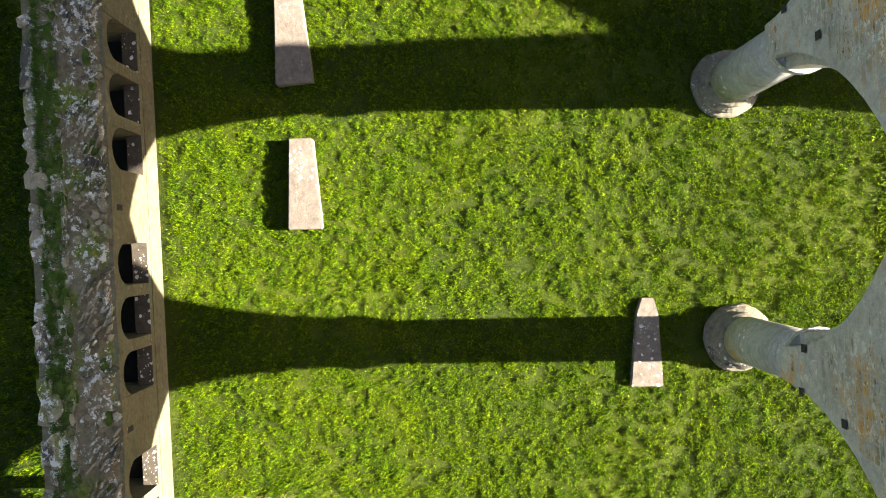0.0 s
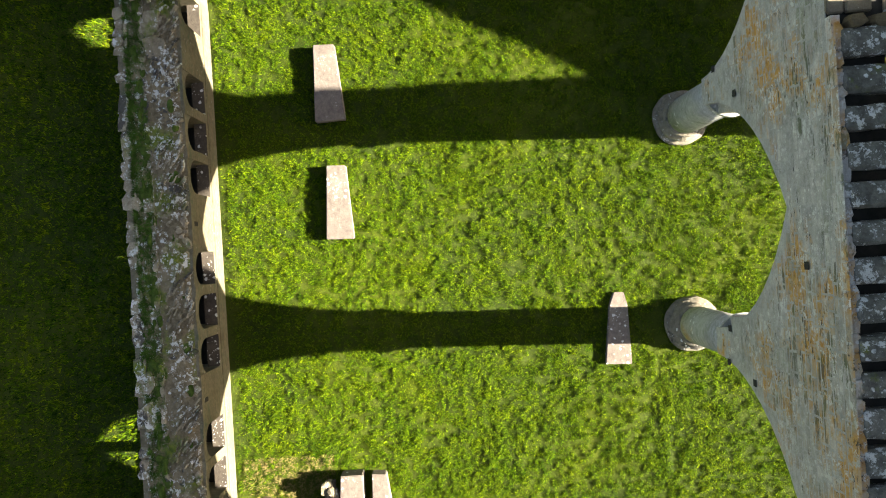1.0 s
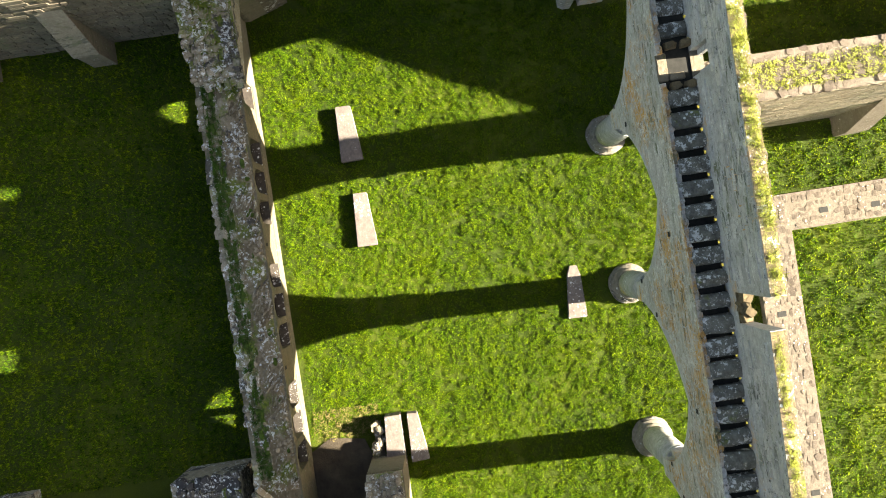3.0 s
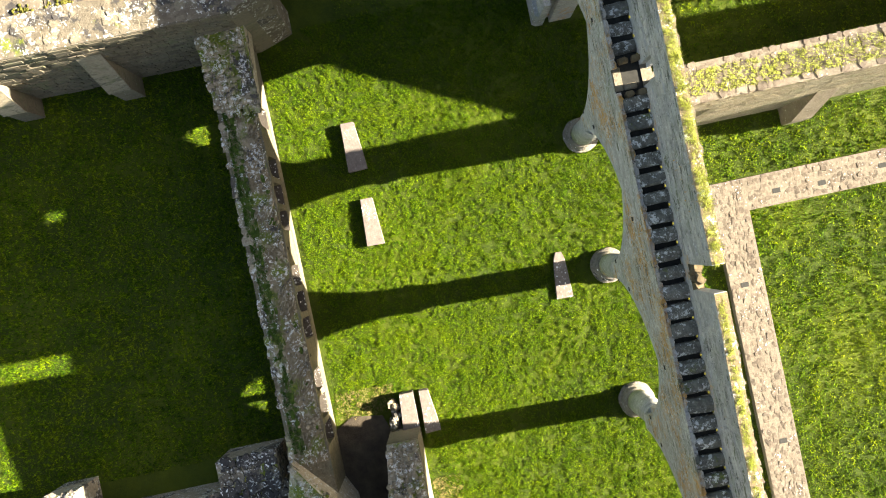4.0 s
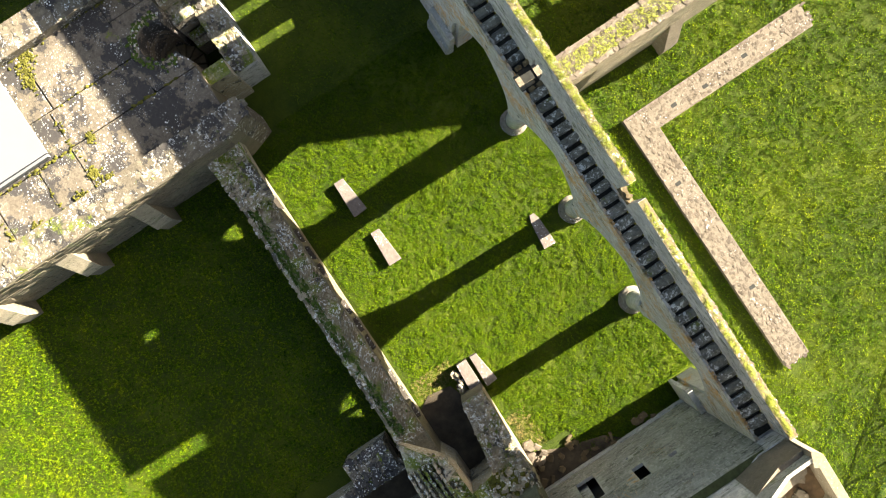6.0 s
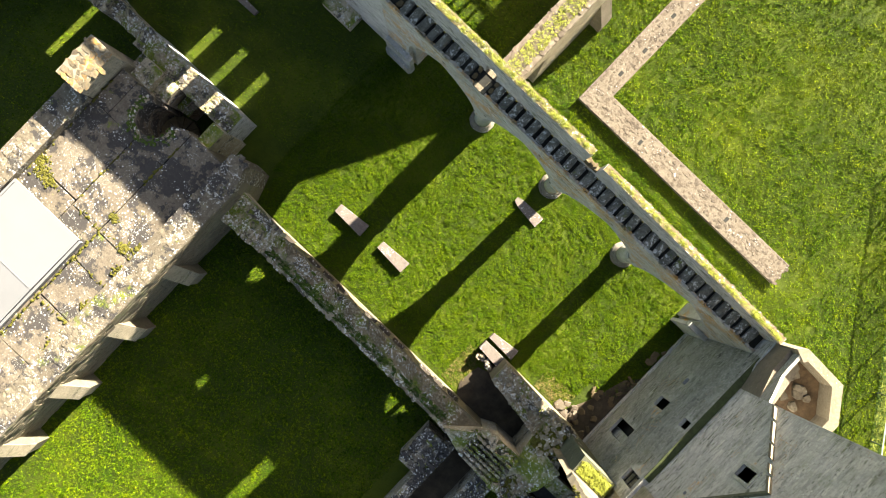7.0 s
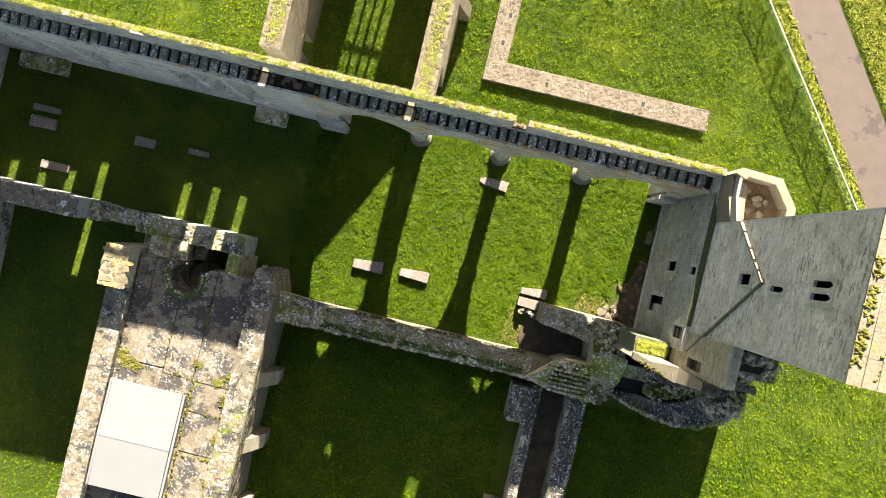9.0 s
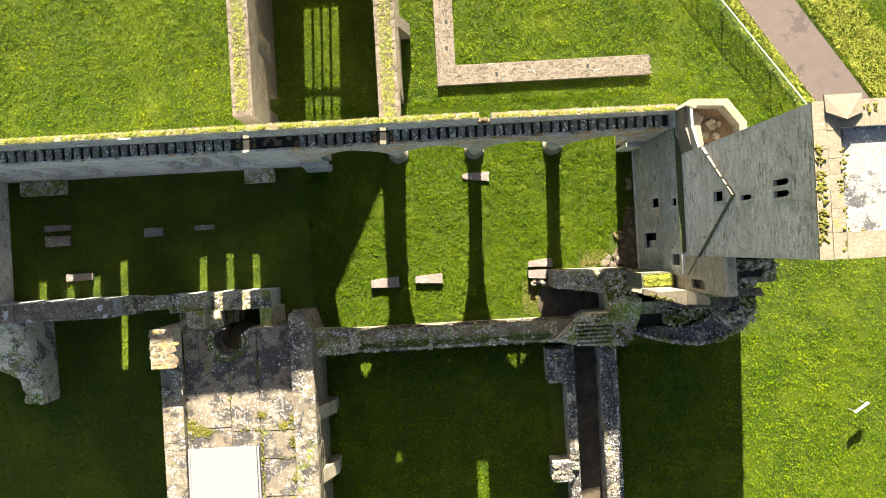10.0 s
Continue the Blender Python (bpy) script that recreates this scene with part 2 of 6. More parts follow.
M_SOIL, M_TURF, M_BLADE, M_FIELD = soil(), turf(), blades(), blades("field_grass_blades", 0.9)
M_MOSS = plain("moss_cushion", (0.055, 0.085, 0.012), 0.95, vary=0.5, scale=9.0, bump=0.8)
M_MOSSY = stone("moss_and_yellow_grass", (0.04, 0.046, 0.006), (0.10, 0.098, 0.012), (0.18, 0.162, 0.028), bump=1.0)
M_LEDGE = stone("pale_ledge_stone", (0.13, 0.108, 0.075), (0.205, 0.176, 0.126), (0.28, 0.245, 0.185), white=0.35, moss=0.15)
M_DRYGRASS = plain("long_dry_grass", (0.26, 0.285, 0.045), 0.9, vary=0.4, scale=12.0, bump=0.8)
def asphalt():
    k = Mat("worn_asphalt", 0.85)
    c = k.ramp(k.noise(1.2, 6, 0.7), (0.3, (0.068, 0.052, 0.046)), (0.7, (0.098, 0.076, 0.068)))
    c = k.mix(0.5, c, k.ramp(k.noise(30.0, 3), (0.3, (0.05, 0.04, 0.036)), (0.7, (0.12, 0.095, 0.085))))
    c = k.mix(k.times(k.step(k.noise(0.5, 6, 0.75), 0.56, 0.62), 0.6), c, (0.038, 0.033, 0.033))
    k.bump(k.noise(25.0, 4), 0.4, 0.01)
    return k.colour(c)


M_ROAD = asphalt()
M_TARP = plain("white_sheet_cover", (0.172, 0.176, 0.182), 0.5, vary=0.03, scale=0.8, bump=0.05)
M_IRON = plain("dark_iron_bar", (0.03, 0.03, 0.032), 0.5, 0.7)
M_RAIL = plain("galvanised_rail", (0.6, 0.75, 0.73), 0.35, 0.6)
M_MESH = plain("green_wire_mesh", (0.16, 0.30, 0.14), 0.6)
M_POST = plain("dark_green_post", (0.035, 0.06, 0.04), 0.6)
M_PAINT = plain("white_painted_sign", (0.22, 0.22, 0.215), 0.5, vary=0.06)
M_HEAD = stone("olive_brown_window_stone", (0.08, 0.066, 0.038), (0.17, 0.142, 0.09), (0.26, 0.222, 0.152), bump=0.4, white=0.3, cracks=0.4, soot=0.1)
M_EARTHTOP = stone("earthy_wall_top", (0.07, 0.052, 0.028), (0.19, 0.145, 0.085), (0.36, 0.29, 0.185), white=0.9, moss=0.5, bump=1.0, dots=0.4)
M_GAPSHADE = plain("black_gap_shade", (0.018, 0.018, 0.015), 0.6, vary=0.5)
M_WALLGREEN = plain("wall_top_green", (0.05, 0.105, 0.012), 0.9, vary=0.5, scale=4.0)
M_STRAW = plain("worn_straw_grass", (0.19, 0.155, 0.055), 0.9, vary=0.4, scale=10.0)
# Near-black that paints shade into holes, recesses and gaps.
M_BLACK = plain("black_shade_fill", (0.03, 0.03, 0.028), 0.95)


# ---- mesh helpers ----
def finish(bm):
    bmesh.ops.recalc_face_normals(bm, faces=bm.faces)
    return bm


def obj(name, bm, material, parent=None, label="", smooth=False):
    me = bpy.data.meshes.new(name)
    if isinstance(bm, tuple):
        me.from_pydata(bm[0], [], bm[1])
        me.update()
    else:
        finish(bm).to_mesh(me)
        bm.free()
    me.materials.append(material)
    if smooth:
        me.polygons.foreach_set("use_smooth", [True] * len(me.polygons))
    ob = new(name, me)
    if parent:
        ob.parent = parent
    if label:
        tagged(ob, label)
    return ob


def part(name, bm, material, parent, label="", smooth=False):
    return obj(name, bm, material, parent, label, smooth)


def empty(name, at, label, category, group="", kind=""):
    e = new(name)
    e.location = at
    e.empty_display_size = 0.3
    bpy.context.view_layer.update()
    return tagged(e, label, category, group, kind)


def keep(child, parent):
    """Parent with the child's mesh left where it stands in the world."""
    child.parent = parent
    child.matrix_parent_inverse = Matrix.Translation(parent.location).inverted()
    return child


def box(bm, x0, x1, y0, y1, z0, z1):
    v = [bm.verts.new(p) for p in ((x0, y0, z0), (x1, y0, z0), (x1, y1, z0), (x0, y1, z0), (x0, y0, z1), (x1, y0, z1), (x1, y1, z1), (x0, y1, z1))]
    for f in ((0, 3, 2, 1), (4, 5, 6, 7), (0, 1, 5, 4), (1, 2, 6, 5), (2, 3, 7, 6), (3, 0, 4, 7)):
        bm.faces.new([v[i] for i in f])
    return v


def prism(bm, pts, z0, z1):
    """An upright prism over a plan outline; z1 may be a list of heights."""
    n = len(pts)
    tops = z1 if isinstance(z1, (list, tuple)) else [z1] * n
    a = [bm.verts.new((x, y, z0)) for x, y in pts]
    b = [bm.verts.new((x, y, h)) for (x, y), h in zip(pts, tops)]
    bm.faces.new(a[::-1])
    bm.faces.new(b)
    for i in range(n):
        bm.faces.new((a[i], a[(i + 1) % n], b[(i + 1) % n], b[i]))


def slab_xz(bm, outline, y0, y1):
    """An outline in x and z, given a thickness along y."""
    a = [bm.verts.new((x, y0, z)) for x, z in outline]
    b = [bm.verts.new((x, y1, z)) for x, z in outline]
    bm.faces.new(a)
    bm.faces.new(b[::-1])
    n = len(outline)
    for i in range(n):
        bm.faces.new((a[i], b[i], b[(i + 1) % n], a[(i + 1) % n]))


def slab_yz(bm, outline, x0, x1):
    a = [bm.verts.new((x0, y, z)) for y, z in outline]
    b = [bm.verts.new((x1, y, z)) for y, z in outline]
    bm.faces.new(a)
    bm.faces.new(b[::-1])
    n = len(outline)
    for i in range(n):
        bm.faces.new((a[i], b[i], b[(i + 1) % n], a[(i + 1) % n]))


def bx(*a):
    bm = bmesh.new()
    box(bm, *a)
    return bm


def pr(pts, z0, z1):
    bm = bmesh.new()
    prism(bm, pts, z0, z1)
    return bm


def lathe(profile, at, seg=28):
    """A round body from (radius, height) pairs."""
    bm = bmesh.new()
    rings = []
    for r, z in profile:
        rings.append([bm.verts.new((at[0] + r * math.cos(2 * math.pi * i / seg), at[1] + r * math.sin(2 * math.pi * i / seg), at[2] + z)) for i in range(seg)])
    for a, b in zip(rings, rings[1:]):
        for i in range(seg):
            bm.faces.new((a[i], a[(i + 1) % seg], b[(i + 1) % seg], b[i]))
    bm.faces.new(rings[0][::-1])
    bm.faces.new(rings[-1])
    return bm


RNG = random.Random(7)


def make_rock(seed):
    """A unit stone: an uneven polygon in plan with a worn, tilted top, about 45 triangles."""
    r = random.Random(seed)
    bm = bmesh.new()
    n = r.choice((6, 7, 7, 8))
    turn = r.uniform(0, 6.28)
    tilt = Vector((r.uniform(-0.14, 0.14), r.uniform(-0.14, 0.14)))
    low, mid, top = [], [], []
    for i in range(n):
        t = turn + 2 * math.pi * (i + r.uniform(-0.28, 0.28)) / n
        c, s = math.cos(t), math.sin(t)
        rad = 0.5 / (abs(c) ** 5.0 + abs(s) ** 5.0) ** (1 / 5.0) * r.uniform(0.84, 1.08)
        low.append(bm.verts.new((c * rad, s * rad, -0.5)))
        mid.append(bm.verts.new((c * rad * 0.98, s * rad * 0.98, 0.16 + r.uniform(-0.1, 0.1))))
        k = r.uniform(0.82, 0.94)
        top.append(bm.verts.new((c * rad * k, s * rad * k, 0.44 + r.uniform(-0.06, 0.06) + tilt.x * c + tilt.y * s)))
    crown = bm.verts.new((r.uniform(-0.1, 0.1), r.uniform(-0.1, 0.1), 0.52))
    for i in range(n):
        j = (i + 1) % n
        bm.faces.new((low[i], low[j], mid[j], mid[i]))
        bm.faces.new((mid[i], mid[j], top[j], top[i]))
        bm.faces.new((top[i], top[j], crown))
    finish(bm)
    return bm


ROCKS = {}


def rock_meshes(material):
    if material.name not in ROCKS:
        ms = []
        for s in range(7):
            me = bpy.data.meshes.new("stone")
            bm = make_rock(s)
            bm.to_mesh(me)
            bm.free()
            me.materials.append(material)
            ms.append(me)
        ROCKS[material.name] = ms
    return ROCKS[material.name]


ROCK_SHAPES = []
for _s in range(7):
    _bm = make_rock(_s)
    _bm.verts.index_update()
    ROCK_SHAPES.append((np.array([v.co[:] for v in _bm.verts]), [[v.index for v in f.verts] for f in _bm.faces]))
    _bm.free()


def lay_stones(parent, places, material, most=300, name="stone"):
    """Stones at (x, y, z, sx, sy, sz, turn): the first ones are pieces of their own, the rest one joined bed."""
    ms = rock_meshes(material)
    for i, (x, y, z, sx, sy, sz, a) in enumerate(places[:most]):
        o = new(name, ms[i % 7])
        o.parent = parent
        o.matrix_parent_inverse = Matrix.Translation(parent.location).inverted()
        o.matrix_basis = Matrix.LocRotScale((x, y, z), Euler((RNG.uniform(-0.12, 0.12), RNG.uniform(-0.12, 0.12), a)), (sx, sy, sz))
    rest = places[most:]
    if rest:
        vs, fs = [], []
        for i, (x, y, z, sx, sy, sz, a) in enumerate(rest):
            co, faces = ROCK_SHAPES[i % 7]
            m = np.array(Matrix.LocRotScale(None, Euler((RNG.uniform(-0.12, 0.12), RNG.uniform(-0.12, 0.12), a)), (sx, sy, sz)).to_3x3())
            base = len(vs)
            vs.extend((co @ m.T + np.array((x, y, z))).tolist())
            fs.extend([[base + k for k in f] for f in faces])
        o = obj("stone_bed", (vs, fs), material)
        keep(o, parent)
        tagged(o, kind="stuff")


def rubble_rows(x0, x1, y0, y1, z, size, seed, along='x', drop=0.1, tall=0.5, zf=None):
    """Places for the stones of a wall top between two lines, in uneven rows."""
    r = random.Random(seed)
    out = []
    y = y0
    while y < y1 - 0.02:
        d = min(size * r.uniform(0.7, 1.35), y1 - y)
        x = x0 + r.uniform(-0.5, 0.3) * size
        while x < x1:
            w = size * r.uniform(0.7, 2.0)
            if r.random() > drop:
                zz = z(x + w / 2, y + d / 2) if callable(z) else z
                h = size * tall * r.uniform(0.7, 1.3)
                out.append((x + w / 2, y + d * r.uniform(0.35, 0.65), zz + h * r.uniform(-0.2, 0.25), w * 1.14, d * 1.22, h, r.uniform(-0.3, 0.3)))
            x += w
        y += d
    if along == 'y':
        out = [(b, a, c, e, d, f, g) for a, b, c, d, e, f, g in out]
    return out


def face_blocks(axis, at, out, u0, u1, z0, z1, course, length, seed, solid, depth=0.02, gap=0.005):
    """Coursed blocks standing a little proud of a wall face. axis: 'x' for a face that runs along x at y=at, out: the side that it looks to.
    solid(u, z): whether there is wall at that place."""
    r = random.Random(seed)
    vs, fs = [], []
    z = z0
    while z < z1 - 0.03:
        h = min(course * r.uniform(0.7, 1.3), z1 - z)
        u = u0 - r.uniform(0, length)
        while u < u1:
            w = length * r.uniform(0.5, 1.6)
            a, b = max(u, u0) + gap, min(u + w, u1) - gap
            if b - a > 0.05 and all(solid(p, q) for p in (a, (a + b) / 2, b) for q in (z + 0.02, z + h - 0.02)):
                d = depth * r.uniform(0.3, 1.6)
                t = [r.uniform(0, 0.014) for _ in range(4)]
                ring = [(a, z + gap), (b, z + gap), (b, z + h - gap), (a, z + h - gap)]
                inn = [(a + 0.012 + t[0], z + gap + 0.01 + t[1]), (b - 0.012 - t[2], z + gap + 0.01 + t[3]), (b - 0.012 - t[1], z + h - gap - 0.01 - t[0]), (a + 0.012 + t[3], z + h - gap - 0.01 - t[2])]
                i = len(vs)
                for (p, q), dd in [(k, -0.01) for k in ring] + [(k, d) for k in inn]:
                    vs.append((p, at + out * dd, q) if axis == 'x' else (at + out * dd, p, q))
                flip = (axis == 'x') == (out > 0)
                for f in ((4, 5, 6, 7), (0, 1, 5, 4), (1, 2, 6, 5), (2, 3, 7, 6), (3, 0, 4, 7)):
                    f = [i + k for k in f]
                    fs.append(f[::-1] if flip else f)
            u += w
        z += h
    return vs, fs


def vnoise(x, y, cell, seed):
    """Smooth value noise at any places."""
    tab = np.random.RandomState(seed).rand(256, 256)
    x, y = x / cell + 1000.0, y / cell + 1000.0
    xi, yi = np.floor(x).astype(int), np.floor(y).astype(int)
    fx, fy = x - xi, y - yi
    fx, fy = fx * fx * (3 - 2 * fx), fy * fy * (3 - 2 * fy)
    a, b = tab[yi % 256, xi % 256], tab[yi % 256, (xi + 1) % 256]
    c, d = tab[(yi + 1) % 256, xi % 256], tab[(yi + 1) % 256, (xi + 1) % 256]
    return (a * (1 - fx) + b * fx) * (1 - fy) + (c * (1 - fx) + d * fx) * fy


def steps(stops):
    """Grid lines from (from, to, step) stretches."""
    out = []
    for a, b, s in stops:
        out.append(np.linspace(a, b, max(2, int(round((b - a) / s)) + 1))[:-1])
    return np.concatenate(out + [[stops[-1][1]]])


# places where no grass stands: x0, x1, y0, y1
BARE = [(-30, -7.2, 5.3, 6.9), (11.1, 12.6, 5.3, 6.9), (-10, 6.1, -6.5, -5.0), (5.6, 12.4, -5.1, -3.0), (10.4, 12.6, -3.2, 0.2), (-18.2, -8.6, -40, -3.3), (-30, -10.6, -3.4, -2.1),
        (-11.8, -10.6, 7.6, 23), (-3.6, -2.3, 9.2, 23), (-0.2, 1.1, 10.2, 20.1), (-0.2, 13.6, 10.2, 11.55), (12.3, 19, -4, 6.6), (6.4, 10.2, -30, -5),
        (10.5, 18, -7.2, -1)]


# trodden or dry places in the lawn: x, y, half-widths
WORN = [(9.6, -1.5, 0.9, 0.45), (5.2, -3.6, 0.55, 0.9), (5.6, -4.7, 0.5, 0.5), (-3.0, 5.2, 0.6, 0.25), (1.97, 5.2, 0.6, 0.25), (7.05, 5.2, 0.6, 0.25), (0, -4.95, 6.5, 0.16), (8.6, -1.75, 1.2, 0.25), (14.0, 10.8, 0.5, 0.7)]


def soft_bare(x, y):
    m = np.ones_like(x)
    for x0, x1, y0, y1 in BARE:
        d = np.maximum(np.maximum(x0 - x, x - x1), np.maximum(y0 - y, y - y1))
        m = np.minimum(m, np.clip(d / 0.25 + 0.3, 0, 1))
    return m


# ---- ground ----
gx = steps([(-420, -60, 60), (-60, -30, 3), (-30, -8, 0.22), (-8, 12.6, 0.07), (12.6, 30, 0.22), (30, 60, 3), (60, 420, 60)])
gy = steps([(-420, -60, 60), (-60, -22, 3), (-22, -5.2, 0.22), (-5.2, 5.6, 0.07), (5.6, 22, 0.22), (22, 60, 3), (60, 420, 60)])
GX, GY = np.meshgrid(gx, gy)
GZ = 0.05 * (vnoise(GX, GY, 0.16, 3) - 0.5) + 0.035 * (vnoise(GX, GY, 0.37, 4) - 0.5) + 0.08 * (vnoise(GX, GY, 2.3, 5) - 0.5)
GZ = GZ * soft_bare(GX, GY)
_n = len(gx)
_i = np.arange(len(gy) - 1)[:, None] * _n + np.arange(_n - 1)[None, :]
_f = np.stack([_i, _i + 1, _i + 1 + _n, _i + _n], -1).reshape(-1, 4)
_me = bpy.data.meshes.new("ground")
_me.from_pydata(np.stack([GX, GY, GZ], -1).reshape(-1, 3).tolist(), [], _f.tolist())
_me.materials.append(M_TURF)
_me.polygons.foreach_set("use_smooth", [True] * len(_me.polygons))
ground = tagged(new("ground", _me), "mown green turf with darker tufts and dry patches", "ground", kind="structure")


def grass(name, x0, x1, y0, y1, per, length, width, seed, label, material=None, zmap=None, avoid=True):
    """Single leaning blades, joined in one mesh."""
    r = np.random.RandomState(seed)
    n = int((x1 - x0) * (y1 - y0) * per)
    x, y = r.uniform(x0, x1, n), r.uniform(y0, y1, n)
    ok = r.rand(n) < np.clip(1.5 * vnoise(x, y, 0.08, seed + 1) + 0.6 * vnoise(x, y, 0.4, seed + 2) - 0.3, 0.06, 1.0)
    if avoid:
        for a, b, c, d in BARE:
            ok &= ~((x > a) & (x < b) & (y > c) & (y < d))
        rd = (x - 19.61) * 0.8269 + (y - 14.77) * 0.5623
        ok &= ~((rd > -0.1) & (rd < 3.05))
        for cx, cy, rx, ry in (WORN if material is not M_STRAW else ()):
            q = ((x - cx) / rx) ** 2 + ((y - cy) / ry) ** 2
            ok &= r.rand(n) > 0.9 * np.exp(-q * 1.2)
    x, y = x[ok], y[ok]
    n = len(x)
    if zmap is None:
        z = 0.05 * (vnoise(x, y, 0.16, 3) - 0.5) + 0.035 * (vnoise(x, y, 0.37, 4) - 0.5) + 0.08 * (vnoise(x, y, 2.3, 5) - 0.5) - 0.01
    else:
        z = np.array([zmap(a) for a in x]) if callable(zmap) else np.full(n, zmap)
    lean = np.where(r.rand(n) < 0.72, r.normal(-1.6, 0.75, n), r.uniform(0, 6.283, n))
    le = length * r.uniform(0.45, 1.25, n) * (0.25 + 1.1 * vnoise(x, y, 0.08, seed + 1) ** 1.5 + 0.4 * vnoise(x, y, 0.45, seed + 4))
    tilt = r.uniform(0.25, 1.15, n)
    wd = width * r.uniform(0.6, 1.3, n)
    c, s = np.cos(lean), np.sin(lean)
    hx, hz = le * np.sin(tilt), le * np.cos(tilt)
    p = np.empty((n, 3, 3))
    p[:, 0] = np.stack([x - s * wd / 2, y + c * wd / 2, z], -1)
    p[:, 1] = np.stack([x + s * wd / 2, y - c * wd / 2, z], -1)
    p[:, 2] = np.stack([x + c * hx, y + s * hx, z + hz], -1)
    me = bpy.data.meshes.new(name)
    me.vertices.add(3 * n)
    me.loops.add(3 * n)
    me.polygons.add(n)
    me.vertices.foreach_set("co", p.ravel())
    me.loops.foreach_set("vertex_index", np.arange(3 * n))
    me.polygons.foreach_set("loop_start", np.arange(n) * 3)
    me.polygons.foreach_set("loop_total", np.full(n, 3))
    me.update(calc_edges=True)
    me.materials.append(material or M_BLADE)
    return tagged(new(name, me), label, "grass", kind="stuff")


grass("grass", -9, 12.4, -5.0, 9.3, 5200, 0.09, 0.014, 11, "short mown lawn grass in the nave")
grass("dry_grass", 8.4, 10.6, -2.0, -0.9, 2400, 0.08, 0.018, 12, "worn yellow-brown grass beside the tomb wall", M_STRAW)
grass("dry_grass", 4.6, 5.9, -4.9, -2.7, 2400, 0.08, 0.018, 13, "worn yellow-brown grass at the passage mouth", M_STRAW)
grass("grass", -32, 30, 8.9, 19, 900, 0.13, 0.034, 21, "rough lawn grass outside the arcade wall", M_FIELD)
grass("grass", 12.5, 30, 6.6, 8.9, 900, 0.13, 0.034, 23, "rough lawn grass below the corner turret", M_FIELD)
grass("grass", -32, -9, 6.9, 8.9, 900, 0.13, 0.034, 24, "rough lawn grass along the choir wall", M_FIELD)
grass("grass", -30, 34, 19, 27, 520, 0.15, 0.042, 22, "rough field grass farther from the arcade wall", M_FIELD)
grass("grass", -8.6, 6, -27, -6.4, 1150, 0.12, 0.032, 31, "lawn grass of the cloister garth", M_FIELD)
grass("grass", 10.2, 32, -20, -7, 900, 0.13, 0.034, 41, "bright lawn grass beside the tower", M_FIELD)
grass("grass", 19, 34, -7, 7, 430, 0.14, 0.04, 42, "bright lawn grass behind the tower", M_FIELD)
grass("grass", -32, -9, -2.0, 5.3, 330, 0.12, 0.035, 51, "shaded grass of the choir floor")
grass("grass", -32, -18, -22, -3.4, 330, 0.12, 0.04, 52, "lawn grass beside the vaulted range", M_FIELD)

def holed(bm, axis, at0, at1, u0, u1, z0, z1, holes):
    """A wall slab between two planes with rectangular openings (u0, u1, z0, z1)."""
    us = sorted({u0, u1, *[h[0] for h in holes], *[h[1] for h in holes]})
    zs = sorted({z0, z1, *[h[2] for h in holes], *[h[3] for h in holes]})
    us, zs = [u for u in us if u0 <= u <= u1], [z for z in zs if z0 <= z <= z1]
    for a, b in zip(us, us[1:]):
        run = None
        for c, d in zip(zs, zs[1:]):
            mu, mz = (a + b) / 2, (c + d) / 2
            if any(h[0] < mu < h[1] and h[2] < mz < h[3] for h in holes):
                if run:
                    (box(bm, a, b, at0, at1, *run) if axis == 'x' else box(bm, at0, at1, a, b, *run))
                run = None
            else:
                run = (run[0], d) if run else (c, d)
        if run:
            (box(bm, a, b, at0, at1, *run) if axis == 'x' else box(bm, at0, at1, a, b, *run))


# ---- arcade wall ----
WALL_IN, WALL_OUT, WALK = 5.51, 6.57, 8.95
PAR_IN, PAR_TOP = 6.29, 11.65
COLS = (-2.95, 1.97, 7.05)
SPRING, APEX, ORDER = 3.65, 7.1, 5.76
PIERS = [(-7.3, COLS[0] - 0.46), (COLS[0] + 0.46, COLS[1] - 0.46), (COLS[1] + 0.46, COLS[2] - 0.46), (COLS[2] + 0.46, 11.2)]


def arch(a, b, zs, za, n=10):
    """The outline of a pointed arch from its left springing over the crown to its right one."""
    half, rise = (b - a) / 2, za - zs
    rad = (half * half + rise * rise) / (2 * half)
    left = []
    end = math.atan2(rise, rad - half)
    for i in range(n + 1):
        t = end * i / n
        left.append((a + rad - rad * math.cos(t), zs + rad * math.sin(t)))
    return left + [(a + b - x, z) for x, z in left[-2::-1]]


def in_arch(x, z):
    """Whether the front order of the arcade is open at that place."""
    for a, b in PIERS:
        a, b = a - 0.2, b + 0.2
        if a <= x <= b:
            half, rise = (b - a) / 2, APEX - SPRING + 0.34
            rad = (half * half + rise * rise) / (2 * half)
            d = min(x - a, b - x)
            top = SPRING - 0.12 + math.sqrt(max(0.0, rad * rad - (rad - d) ** 2))
            return z < top + 0.04
    return z < SPRING and x > -7.5 and x < 11.4


